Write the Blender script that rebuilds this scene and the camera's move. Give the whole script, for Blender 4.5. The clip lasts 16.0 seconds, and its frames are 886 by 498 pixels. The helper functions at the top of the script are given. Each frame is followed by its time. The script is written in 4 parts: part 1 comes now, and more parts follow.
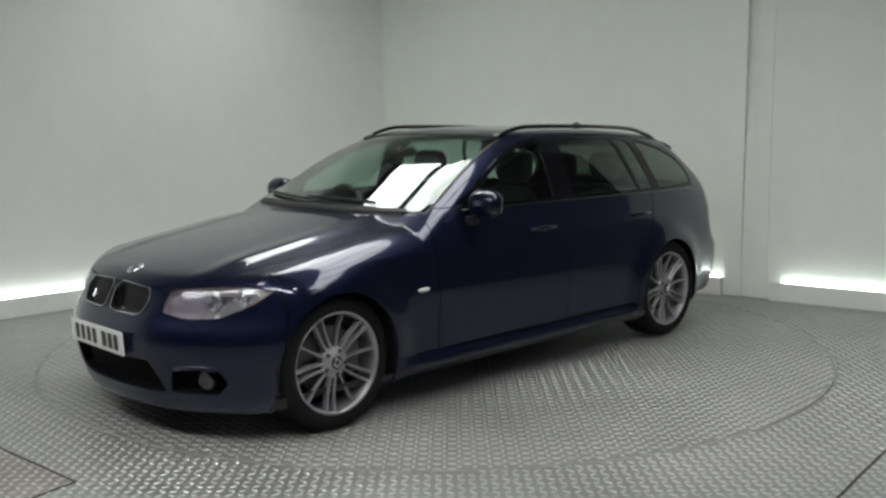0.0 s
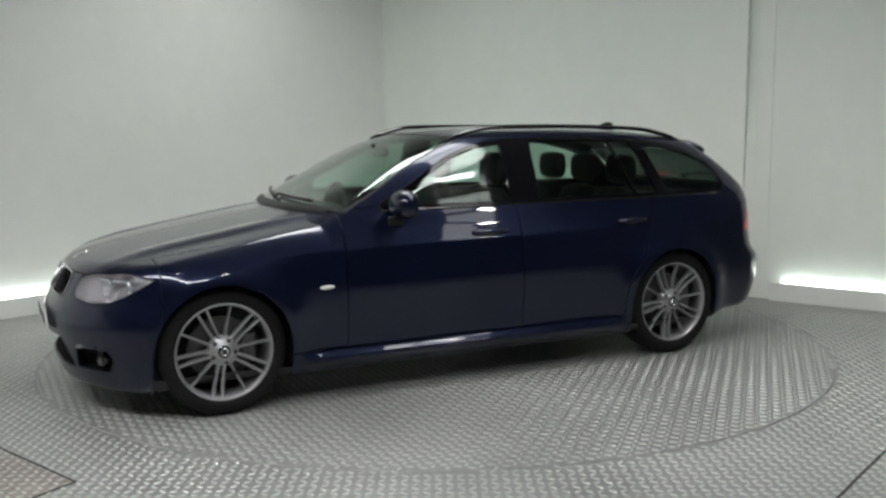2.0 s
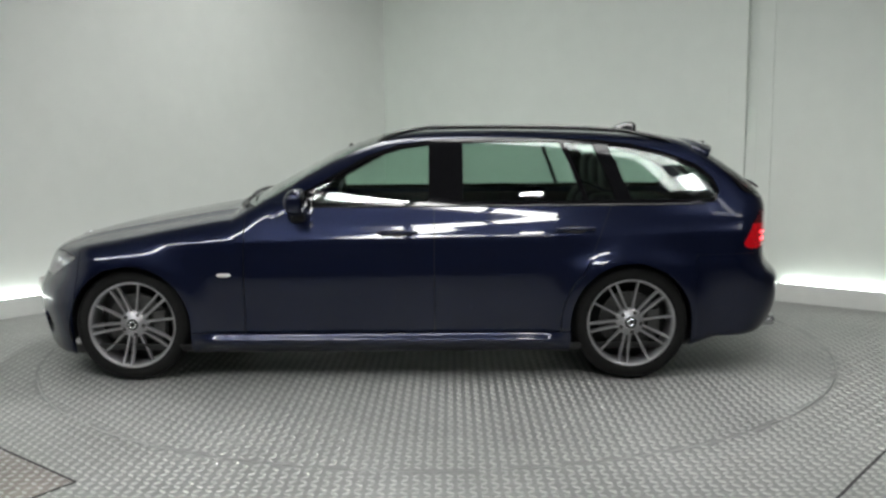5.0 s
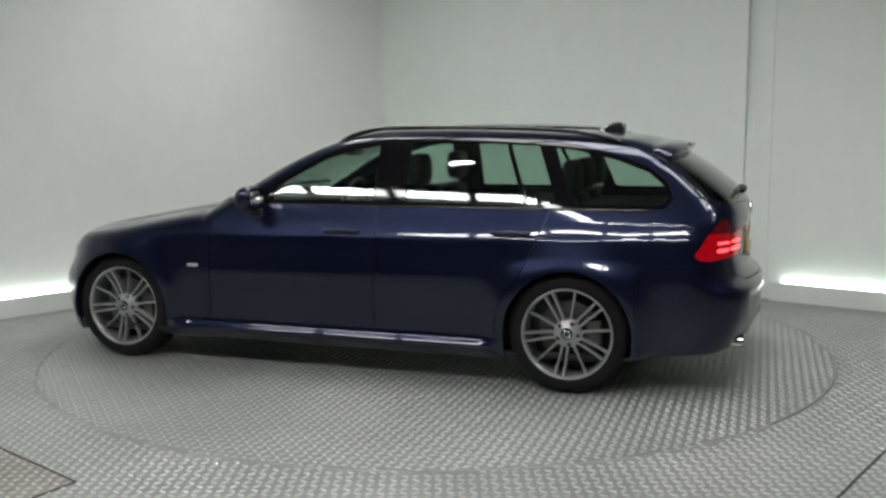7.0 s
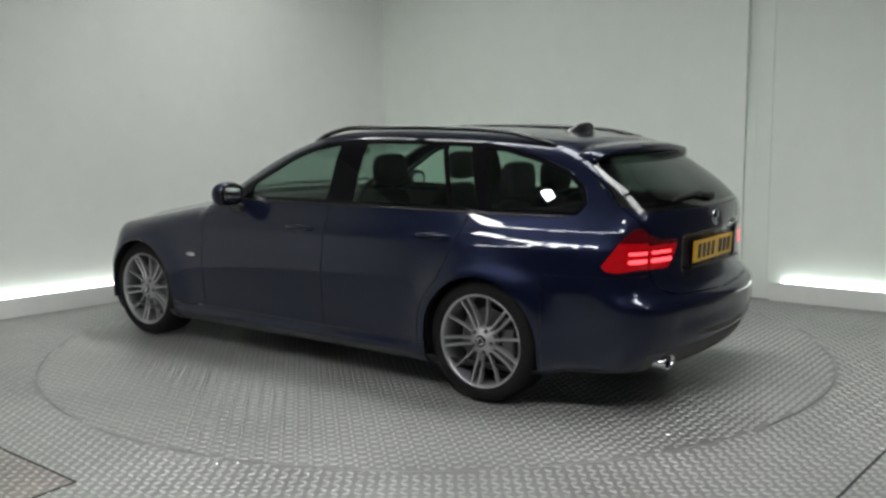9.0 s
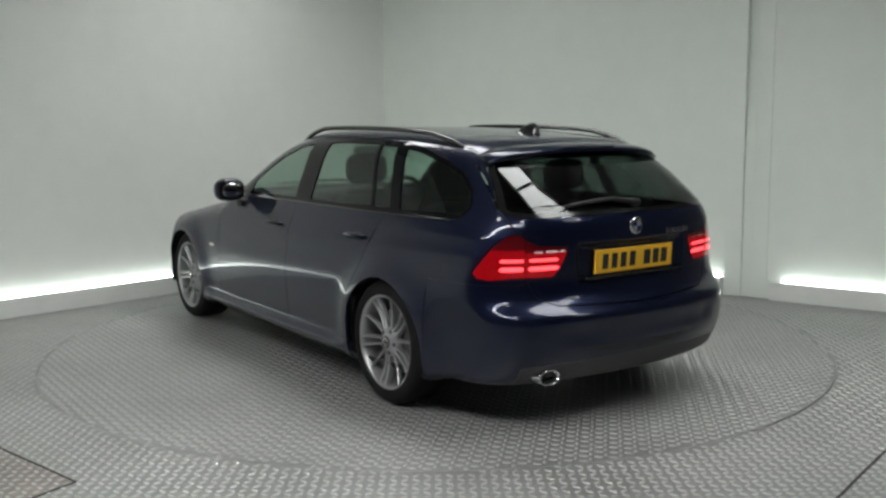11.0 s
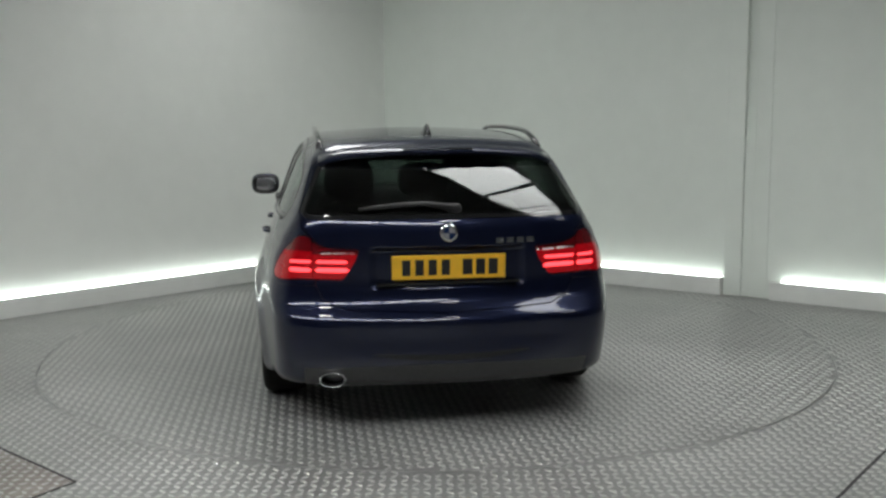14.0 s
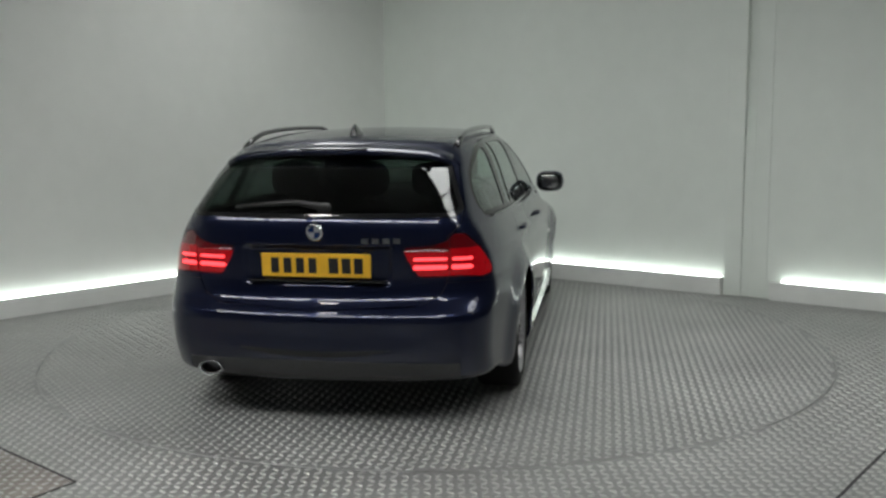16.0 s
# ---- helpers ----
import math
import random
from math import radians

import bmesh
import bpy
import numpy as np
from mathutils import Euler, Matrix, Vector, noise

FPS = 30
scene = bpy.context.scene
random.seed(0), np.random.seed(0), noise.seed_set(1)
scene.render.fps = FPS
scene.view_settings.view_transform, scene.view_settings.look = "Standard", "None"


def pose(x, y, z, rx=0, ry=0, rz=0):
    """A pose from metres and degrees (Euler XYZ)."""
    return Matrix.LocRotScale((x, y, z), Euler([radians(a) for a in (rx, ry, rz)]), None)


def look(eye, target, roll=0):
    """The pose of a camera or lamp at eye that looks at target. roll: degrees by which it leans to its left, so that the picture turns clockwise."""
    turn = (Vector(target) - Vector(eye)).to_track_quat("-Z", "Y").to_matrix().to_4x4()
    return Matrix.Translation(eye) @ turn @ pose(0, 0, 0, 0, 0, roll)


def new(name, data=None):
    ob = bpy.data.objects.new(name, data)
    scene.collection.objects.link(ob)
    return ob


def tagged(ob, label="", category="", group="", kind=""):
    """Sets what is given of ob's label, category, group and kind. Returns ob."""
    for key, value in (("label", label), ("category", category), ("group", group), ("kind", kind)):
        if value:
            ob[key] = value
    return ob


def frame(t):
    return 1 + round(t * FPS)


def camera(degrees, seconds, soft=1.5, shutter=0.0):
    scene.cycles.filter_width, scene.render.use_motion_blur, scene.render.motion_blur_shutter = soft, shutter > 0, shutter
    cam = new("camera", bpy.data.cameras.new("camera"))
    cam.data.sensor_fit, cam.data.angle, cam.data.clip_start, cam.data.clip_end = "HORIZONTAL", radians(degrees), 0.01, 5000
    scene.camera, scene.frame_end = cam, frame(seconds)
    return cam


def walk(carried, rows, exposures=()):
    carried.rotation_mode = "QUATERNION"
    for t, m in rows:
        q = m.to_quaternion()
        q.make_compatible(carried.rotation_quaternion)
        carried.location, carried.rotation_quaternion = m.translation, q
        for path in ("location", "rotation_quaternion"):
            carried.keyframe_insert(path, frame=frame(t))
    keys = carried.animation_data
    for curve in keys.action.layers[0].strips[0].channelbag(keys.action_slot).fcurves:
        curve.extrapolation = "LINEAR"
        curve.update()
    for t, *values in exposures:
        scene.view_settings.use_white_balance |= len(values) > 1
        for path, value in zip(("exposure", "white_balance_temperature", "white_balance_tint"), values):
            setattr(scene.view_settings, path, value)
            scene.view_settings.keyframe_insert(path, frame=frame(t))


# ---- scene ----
# ---- camera: fixed on its stand, it does not move ----
cam = camera(49.9, 16.0, soft=2.7)
EYE = Vector((0.0, -6.234, 1.42))
AIM = EYE + Vector((0.00671, 0.99138, -0.13086))
walk(cam, [(0.0, look(EYE, AIM, -0.455)), (16.0, look(EYE, AIM, -0.455))],
     [(t, e + 0.42) for t, e in ((0.0, 0.33), (1.5, 0.45), (2.5, 0.58), (4.0, 0.65), (7.0, 0.53), (9.0, 0.46), (12.5, 0.30), (14.5, 0.20), (16.0, 0.10))])

TURN_START, TURN_RATE = 224.13, -9.02      # the table's turn, degrees and degrees a second
CAR_X, CAR_Y = 0.295, 0.214                # the car's middle on the table
TABLE_R = 2.465

# ---- world and exposure ----
world = bpy.data.worlds.new("world")
scene.world = world
world.use_nodes = True
world.node_tree.nodes["Background"].inputs[0].default_value = (0.8, 0.85, 0.9, 1)
world.node_tree.nodes["Background"].inputs[1].default_value = 0.02


# ---- materials ----
def material(name, color, rough=0.5, metal=0.0, coat=0.0, emit=None, power=0.0, grain=0.0, scale=20.0, bump=0.0,
             bump_scale=200.0, trans=0.0, ior=1.5, spec=0.5, stain=0.0, stain_scale=1.5):
    """A principled material with fine grain, larger stains and a little relief."""
    m = bpy.data.materials.new(name)
    m.use_nodes = True
    nt = m.node_tree
    b = nt.nodes["Principled BSDF"]
    b.inputs["Base Color"].default_value = (*color, 1)
    b.inputs["Roughness"].default_value = rough
    b.inputs["Metallic"].default_value = metal
    b.inputs["Coat Weight"].default_value = coat
    b.inputs["Coat Roughness"].default_value = 0.03
    b.inputs["Transmission Weight"].default_value = trans
    b.inputs["IOR"].default_value = ior
    b.inputs["Specular IOR Level"].default_value = spec
    if emit:
        b.inputs["Emission Color"].default_value = (*emit, 1)
        b.inputs["Emission Strength"].default_value = power
    co = nt.nodes.new("ShaderNodeTexCoord")

    def noise_node(sc, detail=4):
        n = nt.nodes.new("ShaderNodeTexNoise")
        n.inputs["Scale"].default_value = sc
        n.inputs["Detail"].default_value = detail
        nt.links.new(co.outputs["Object"], n.inputs["Vector"])
        return n

    last = None
    for amount, sc in ((grain, scale), (stain, stain_scale)):
        if amount:
            n = noise_node(sc)
            r = nt.nodes.new("ShaderNodeMapRange")
            r.inputs["From Min"].default_value, r.inputs["From Max"].default_value = 0.3, 0.7
            r.inputs["To Min"].default_value, r.inputs["To Max"].default_value = 1 - amount, 1 + amount
            nt.links.new(n.outputs["Fac"], r.inputs["Value"])
            mix = nt.nodes.new("ShaderNodeMix")
            mix.data_type, mix.blend_type = "RGBA", "MULTIPLY"
            mix.inputs["Factor"].default_value = 1
            if last is None:
                mix.inputs["A"].default_value = (*color, 1)
            else:
                nt.links.new(last, mix.inputs["A"])
            nt.links.new(r.outputs["Result"], mix.inputs["B"])
            last = mix.outputs["Result"]
            rr = nt.nodes.new("ShaderNodeMapRange")
            rr.inputs["To Min"].default_value, rr.inputs["To Max"].default_value = max(rough - amount * 0.4, 0.0), rough + amount * 0.4
            nt.links.new(n.outputs["Fac"], rr.inputs["Value"])
            if rough > 0.15:
                nt.links.new(rr.outputs["Result"], b.inputs["Roughness"])
    if last is not None:
        nt.links.new(last, b.inputs["Base Color"])
    if bump:
        n = noise_node(bump_scale, 3)
        bp = nt.nodes.new("ShaderNodeBump")
        bp.inputs["Strength"].default_value = bump
        bp.inputs["Distance"].default_value = 0.002
        nt.links.new(n.outputs["Fac"], bp.inputs["Height"])
        nt.links.new(bp.outputs["Normal"], b.inputs["Normal"])
    return m


WALL = material("white wall paint", (0.74, 0.765, 0.73), 0.6, grain=0.015, scale=6, stain=0.03, stain_scale=0.8, bump=0.15, bump_scale=120)
# right wall: white paint, the greenish brighter light on it put into the colour
WALL_GREENLIT = material("white wall paint with greenish light tinted in", (0.755, 0.805, 0.755), 0.6, grain=0.015, scale=6, stain=0.03, stain_scale=0.8, bump=0.15, bump_scale=120)
TRIMWHITE = material("white plinth paint", (0.76, 0.78, 0.75), 0.45, grain=0.03, scale=9, stain=0.05, stain_scale=2)
CEIL = material("grey ceiling", (0.24, 0.24, 0.245), 0.8, grain=0.05, stain=0.08)
DARKEND = material("dark grey of the unseen end wall", (0.045, 0.045, 0.048), 0.85, grain=0.15, stain=0.2)
STEEL = material("worn steel plate", (0.265, 0.272, 0.262), 0.42, 0.45, grain=0.12, scale=35, stain=0.16, stain_scale=1.1, bump=0.25, bump_scale=90)
LUG = material("bright worn tread", (0.40, 0.405, 0.39), 0.34, 0.45, grain=0.12, scale=30, stain=0.14, stain_scale=1.1)
SEAM = material("dark seam", (0.03, 0.03, 0.03), 0.8, grain=0.2)
LED = material("cool white strip light", (0.9, 0.95, 0.92), 0.5, emit=(0.93, 1.0, 0.95), power=4.8)
PANEL = material("white light panel", (0.9, 0.9, 0.9), 0.5, emit=(0.99, 1.0, 0.985), power=4.6)
PANELSTRONG = material("strong white light panel", (0.9, 0.9, 0.9), 0.5, emit=(0.99, 1.0, 0.985), power=22.0)
PANELWEAK = material("dim white light panel", (0.9, 0.9, 0.9), 0.5, emit=(0.99, 1.0, 0.985), power=1.5)
FLOOD = material("flood lamp", (0.9, 0.9, 0.9), 0.5, emit=(1.0, 0.98, 0.95), power=40.0)
BARS = material("black light bar", (0.03, 0.03, 0.03), 0.6, grain=0.1)

PAINT = material("deep blue metallic paint", (0.0084, 0.0122, 0.0345), 0.28, 0.6, coat=0.9, spec=0.1, grain=0.1, scale=900)
BLACK = material("black plastic", (0.012, 0.012, 0.013), 0.45, grain=0.15, scale=60)
GLOSSBLACK = material("gloss black trim", (0.008, 0.008, 0.009), 0.12, coat=0.6)
PILLAR = material("gloss black pillar trim", (0.005, 0.005, 0.006), 0.04, spec=0.30, grain=0.1, scale=50)
# near-black: the deep shade inside the front intakes is put into this colour
VOID = material("black intake with its shade painted in", (0.004, 0.004, 0.004), 0.8, spec=0.1, grain=0.2, scale=80)
RUBBER = material("tyre rubber", (0.009, 0.009, 0.009), 0.8, spec=0.2, grain=0.2, scale=40, bump=0.2, bump_scale=150)
ALLOY = material("grey alloy", (0.37, 0.37, 0.38), 0.42, 0.7, coat=0.4, grain=0.06, scale=60)
DISC = material("brake disc steel", (0.10, 0.10, 0.10), 0.4, 0.6, grain=0.2, scale=50)
CHROME = material("chrome", (0.75, 0.76, 0.78), 0.08, 1.0)
GLASS = material("green tinted glass", (0.60, 0.74, 0.67), 0.0, trans=1.0, ior=1.5)
DARKGLASS = material("privacy glass", (0.13, 0.155, 0.145), 0.0, trans=1.0, ior=1.5)
CLEAR = material("clear lamp lens", (0.93, 0.95, 0.97), 0.02, trans=1.0, ior=1.45)
RED = material("red tail lamp lens", (0.13, 0.001, 0.003), 0.12, coat=0.8, emit=(1.0, 0.005, 0.014), power=0.125, grain=0.25, scale=70)
REDBAR = material("lit tail lamp bar", (0.8, 0.03, 0.03), 0.2, emit=(1.0, 0.045, 0.055), power=2.3)
DARKRED = material("unlit red lens", (0.11, 0.003, 0.006), 0.12, coat=1.0)
YELLOW = material("yellow plate", (0.80, 0.46, 0.03), 0.4, grain=0.04, scale=30)
PLATEWHITE = material("white plate", (0.75, 0.75, 0.74), 0.4, grain=0.04, scale=30)
FABRIC = material("black seat leather", (0.009, 0.009, 0.010), 0.55, spec=0.25, grain=0.2, scale=40, bump=0.3)
LINING = material("dark cabin lining", (0.02, 0.02, 0.021), 0.8, grain=0.2, scale=30)
HEADLINER = material("grey headliner", (0.07, 0.07, 0.073), 0.9, grain=0.1, scale=50)
BADGEBLUE = material("blue badge enamel", (0.012, 0.03, 0.10), 0.15, coat=0.6)
AMBER = material("amber reflector", (0.5, 0.12, 0.01), 0.2, coat=0.8)
SILVER = material("silver lamp reflector", (0.80, 0.78, 0.80), 0.16, 0.9, grain=0.05, scale=12, bump=0.6, bump_scale=45)
SMOKE = material("purplish grey lamp tint", (0.38, 0.34, 0.38), 0.20, 0.8, grain=0.1, scale=25)
RUSTY = material("brown-grey worn steel cover", (0.24, 0.215, 0.195), 0.5, 0.4, grain=0.2, scale=30, stain=0.25, stain_scale=3, bump=0.25, bump_scale=90)
DIFFUSER = material("dark grey bumper insert", (0.045, 0.045, 0.048), 0.5, grain=0.15, scale=60)


# ---- mesh helpers ----
def part(name, bm, mat, parent=None, label="", smooth=False):
    """Links a bmesh as one mesh object, under a thing or a part if given."""
    me = bpy.data.meshes.new(name)
    bm.to_mesh(me)
    bm.free()
    me.materials.append(mat)
    if smooth:
        me.polygons.foreach_set("use_smooth", [True] * len(me.polygons))
    ob = new(name, me)
    ob.parent = parent
    return tagged(ob, label)


def box(bm, lo, hi, m=None, bevel=0.0):
    """Adds a box between two corners, with bevelled edges."""
    lo, hi = Vector(lo), Vector(hi)
    old = set(bm.verts)
    g = bmesh.ops.create_cube(bm, size=1.0)["verts"]
    for v in g:
        v.co = Vector(((lo.x + hi.x) / 2 + v.co.x * (hi.x - lo.x), (lo.y + hi.y) / 2 + v.co.y * (hi.y - lo.y),
                       (lo.z + hi.z) / 2 + v.co.z * (hi.z - lo.z)))
    if bevel:
        edges = list({e for v in g for e in v.link_edges})
        bmesh.ops.bevel(bm, geom=edges, offset=bevel, segments=3, affect="EDGES", profile=0.5)
    if m is not None:
        bmesh.ops.transform(bm, matrix=m, verts=[v for v in bm.verts if v not in old])
    return bm


def tube(bm, pts, radius, sides=10, squash=1.0, closed=False):
    """Adds a tube along points, with an own radius at each if a list is given."""
    pts = [Vector(p) for p in pts]
    rings = []
    n = len(pts)
    for i, p in enumerate(pts):
        a, b = pts[(i - 1) % n if closed else max(i - 1, 0)], pts[(i + 1) % n if closed else min(i + 1, n - 1)]
        d = (b - a).normalized()
        side = d.cross(Vector((0, 0, 1)))
        side = Vector((0, 1, 0)) if side.length < 1e-4 else side.normalized()
        up = side.cross(d).normalized()
        r = radius[i] if isinstance(radius, (list, tuple)) else radius
        rings.append([bm.verts.new(p + (side * math.cos(2 * math.pi * k / sides) + up * math.sin(2 * math.pi * k / sides) * squash) * r)
                      for k in range(sides)])
    for i in range(n if closed else n - 1):
        for k in range(sides):
            a, b = rings[i], rings[(i + 1) % n]
            bm.faces.new((a[k], a[(k + 1) % sides], b[(k + 1) % sides], b[k]))
    if not closed:
        bm.faces.new(rings[0][::-1])
        bm.faces.new(rings[-1])
    return bm


def lathe(bm, profile, segments=48, closed=False):
    """Adds a turned form round the y axis: profile rows of (radius, y)."""
    rings = [[bm.verts.new((r * math.cos(2 * math.pi * k / segments), y, r * math.sin(2 * math.pi * k / segments))) for k in range(segments)]
             for r, y in profile]
    for i in range(len(rings) if closed else len(rings) - 1):
        a, b = rings[i], rings[(i + 1) % len(rings)]
        for k in range(segments):
            bm.faces.new((a[k], b[k], b[(k + 1) % segments], a[(k + 1) % segments]))
    return bm


def blob(bm, lo, hi, power=3.0, n=14):
    """Adds a rounded cushion-like solid that fills the box."""
    lo, hi = Vector(lo), Vector(hi)
    mid, half = (lo + hi) / 2, (hi - lo) / 2
    old = set(bm.verts)
    bmesh.ops.create_cube(bm, size=2.0)
    edges = [e for e in bm.edges if e.verts[0] not in old]
    bmesh.ops.subdivide_edges(bm, edges=edges, cuts=n // 2, use_grid_fill=True)
    vs = [v for v in bm.verts if v not in old]
    for v in vs:
        c = v.co
        length = (abs(c.x) ** power + abs(c.y) ** power + abs(c.z) ** power) ** (1 / power)
        v.co = mid + Vector((c.x / length * half.x, c.y / length * half.y, c.z / length * half.z))
    return vs


def empty(name, parent=None):
    ob = new(name)
    ob.parent = parent
    return ob

# ---- the room ----
CORNER = Vector((-0.52, 3.66, 0))
LEFT = Vector((-0.693, -0.721, 0)).normalized()
RIGHT = Vector((0.803, -0.596, 0)).normalized()
HIGH = 3.7


def wall_frame(origin, along, inward):
    """Local axes: x along the wall, y into the room, z up."""
    m = Matrix((along, inward, Vector((0, 0, 1)))).transposed().to_4x4()
    m.translation = origin
    return m


IN_LEFT = Vector((0.721, -0.693, 0)).normalized()
IN_RIGHT = Vector((-0.596, -0.803, 0)).normalized()
M_LEFT = wall_frame(CORNER, LEFT, IN_LEFT)
M_RIGHT = wall_frame(CORNER, RIGHT, IN_RIGHT)
POST = 3.74                       # along the right wall, to the upright's near edge


def structure(ob, label, category):
    return tagged(ob, label, category, kind="structure")


def build_room():
    bm = bmesh.new()
    box(bm, (-16, -20, -0.2), (16, 8, -0.012))
    structure(part("ground", bm, STEEL), "grey steel floor under the tread plates", "floor")
    bm = bmesh.new()
    box(bm, (-16, -20, HIGH), (16, 8, HIGH + 0.2))
    structure(part("ceiling", bm, CEIL), "dark plain ceiling above the turntable", "ceiling")
    # back walls, each a slab 0.2 m thick
    bm = bmesh.new()
    box(bm, (-0.3, -0.2, 0), (12.0, 0, HIGH), M_LEFT)
    structure(part("wall_left", bm, WALL), "plain white painted wall washed by a strip light", "wall")
    bm = bmesh.new()
    box(bm, (-0.0, -0.2, 0), (POST, 0, HIGH), M_RIGHT)
    box(bm, (POST + 0.09, -0.2, 0), (5.5, 0, HIGH), M_RIGHT)
    box(bm, (POST - 0.01, -0.2, 0), (POST + 0.10, -0.03, HIGH), M_RIGHT)
    box(bm, (POST + 0.002, -0.03, 0), (POST + 0.088, -0.004, 1.3), M_RIGHT)
    structure(part("wall_right", bm, WALL_GREENLIT), "plain white painted wall with an upright recess", "wall")
    a, b = M_LEFT @ Vector((12, 0, 0)), M_RIGHT @ Vector((5.5, -0.1, 0))
    for name, p, q in (("wall_back", Vector((-11, -12, 0)), Vector((12, -12, 0))), ("wall_side", a, Vector((-9.2, -12, 0))), ("wall_end", b, Vector((9.8, -12, 0)))):
        # wall_end is an added dark wall out of view, to darken the car's side
        dark = name == "wall_end"
        d = (q - p).normalized()
        n = Vector((-d.y, d.x, 0))
        bm = bmesh.new()
        box(bm, (-0.3, -0.1, 0), ((q - p).length + 0.3, 0.1, HIGH), wall_frame(p, d, n))
        structure(part(name, bm, DARKEND if dark else CEIL), "unseen dark end wall added to darken the car's reflections" if dark else "plain grey wall behind the camera", "wall")
    # upright post between the wall panels
    bm = bmesh.new()
    box(bm, (POST - 0.14, 0.002, 0.0), (POST + 0.003, 0.02, HIGH - 0.004), M_RIGHT, 0.006)
    structure(part("wall_post", bm, WALL_GREENLIT), "white upright post against the wall", "post")
    bm = bmesh.new()
    box(bm, (POST + 0.087, 0.003, 0.0), (POST + 0.21, 0.007, HIGH - 0.004), M_RIGHT, 0.004)
    structure(part("wall_trim", bm, WALL_GREENLIT), "white flat upright trim beside the wall recess", "trim")
    # plinths with the strip light lying on them
    for name, m, x0, x1 in (("plinth_left", M_LEFT, 0.0, 11.9), ("plinth_right", M_RIGHT, 0.075, POST - 0.145), ("plinth_end", M_RIGHT, POST + 0.255, 5.5)):
        bm = bmesh.new()
        box(bm, (x0, 0.002, 0.0), (x1, 0.075, 0.147), m, 0.004)
        structure(part(name, bm, TRIMWHITE), "low white plinth along the wall foot", "plinth")
    for m, x0, x1 in ((M_LEFT, 0.02, 5.0), (M_RIGHT, 0.09, POST - 0.155), (M_RIGHT, POST + 0.34, 5.45)):
        bm = bmesh.new()
        v = [bm.verts.new(m @ Vector(c)) for x in (x0, x1) for c in ((x, 0.054, 0.149), (x, 0.026, 0.160), (x, 0.020, 0.149))]
        bm.faces.new(v[:3])
        bm.faces.new(v[3:][::-1])
        for i in range(3):
            bm.faces.new((v[i], v[3 + i], v[3 + (i + 1) % 3], v[(i + 1) % 3]))
        bmesh.ops.recalc_face_normals(bm, faces=bm.faces)
        tagged(part("strip_light", bm, LED), "bright cool white strip light on the plinth", "strip light", "strip lights along the walls")
    # ceiling lights: long panels crossed by black bars; unseen black skirts added to keep light off the wall tops
    for x, y, turn, w, d, blocking_skirt, glow in LIGHTS:
        lamp = empty("ceiling_light")
        lamp.matrix_basis = pose(x, y, HIGH - 0.05, 0, 0, turn)
        tagged(lamp, "long white ceiling light panel crossed by black bars", "ceiling light", "ceiling light panels")
        bm = bmesh.new()
        box(bm, (-w, -d, 0), (w, d, 0.045))
        part("diffuser", bm, glow, lamp)
        n = max(round(2 * w / 0.95), 1)
        for i in range(n + 1):
            bm = bmesh.new()
            x = -w + 2 * w * i / n
            box(bm, (x - 0.045, -d - 0.03, -0.04), (x + 0.045, d + 0.03, -0.002), None, 0.004)
            part("bar", bm, BARS, lamp)
        for sy in (1, -1):
            bm = bmesh.new()
            box(bm, (-w - 0.05, sy * (d + 0.045) - 0.012, -blocking_skirt), (w + 0.05, sy * (d + 0.045) + 0.012, 0.045), None, 0.003)
            part("blocking_skirt", bm, BARS, lamp)
            bm = bmesh.new()
            box(bm, (sy * (w + 0.065) - 0.012, -d - 0.03, -3 * blocking_skirt), (sy * (w + 0.065) + 0.012, d + 0.03, 0.045), None, 0.003)
            part("blocking_end_skirt", bm, BARS, lamp)
    for x, y in FLOODS:
        lamp = empty("flood_lamp")
        lamp.location = (x, y, HIGH - 0.5)
        tagged(lamp, "small bright flood lamp hung from the ceiling", "flood lamp", "flood lamps")
        bm = bmesh.new()
        box(bm, (-0.14, -0.07, 0), (0.14, 0.07, 0.09), None, 0.01)
        part("housing", bm, BARS, lamp)
        bm = bmesh.new()
        box(bm, (-0.12, -0.05, -0.012), (0.12, 0.05, -0.002), None, 0.004)
        part("lens", bm, FLOOD, lamp)
        bm = bmesh.new()
        tube(bm, [(0, 0, 0.098), (0, 0, 0.5)], 0.012, 8)
        part("rod", bm, BARS, lamp)


LIGHTS = [(0.80, -0.78, -45, 3.3, 0.44, 0.10, PANEL), (-1.75, -4.24, -24, 3.3, 0.155, 0.08, PANELSTRONG), (4.1, -3.5, -37, 1.45, 0.28, 0.08, PANELWEAK)]
FLOODS = [(-1.4, -2.7), (0.8, -3.9), (3.9, -3.2)]
build_room()


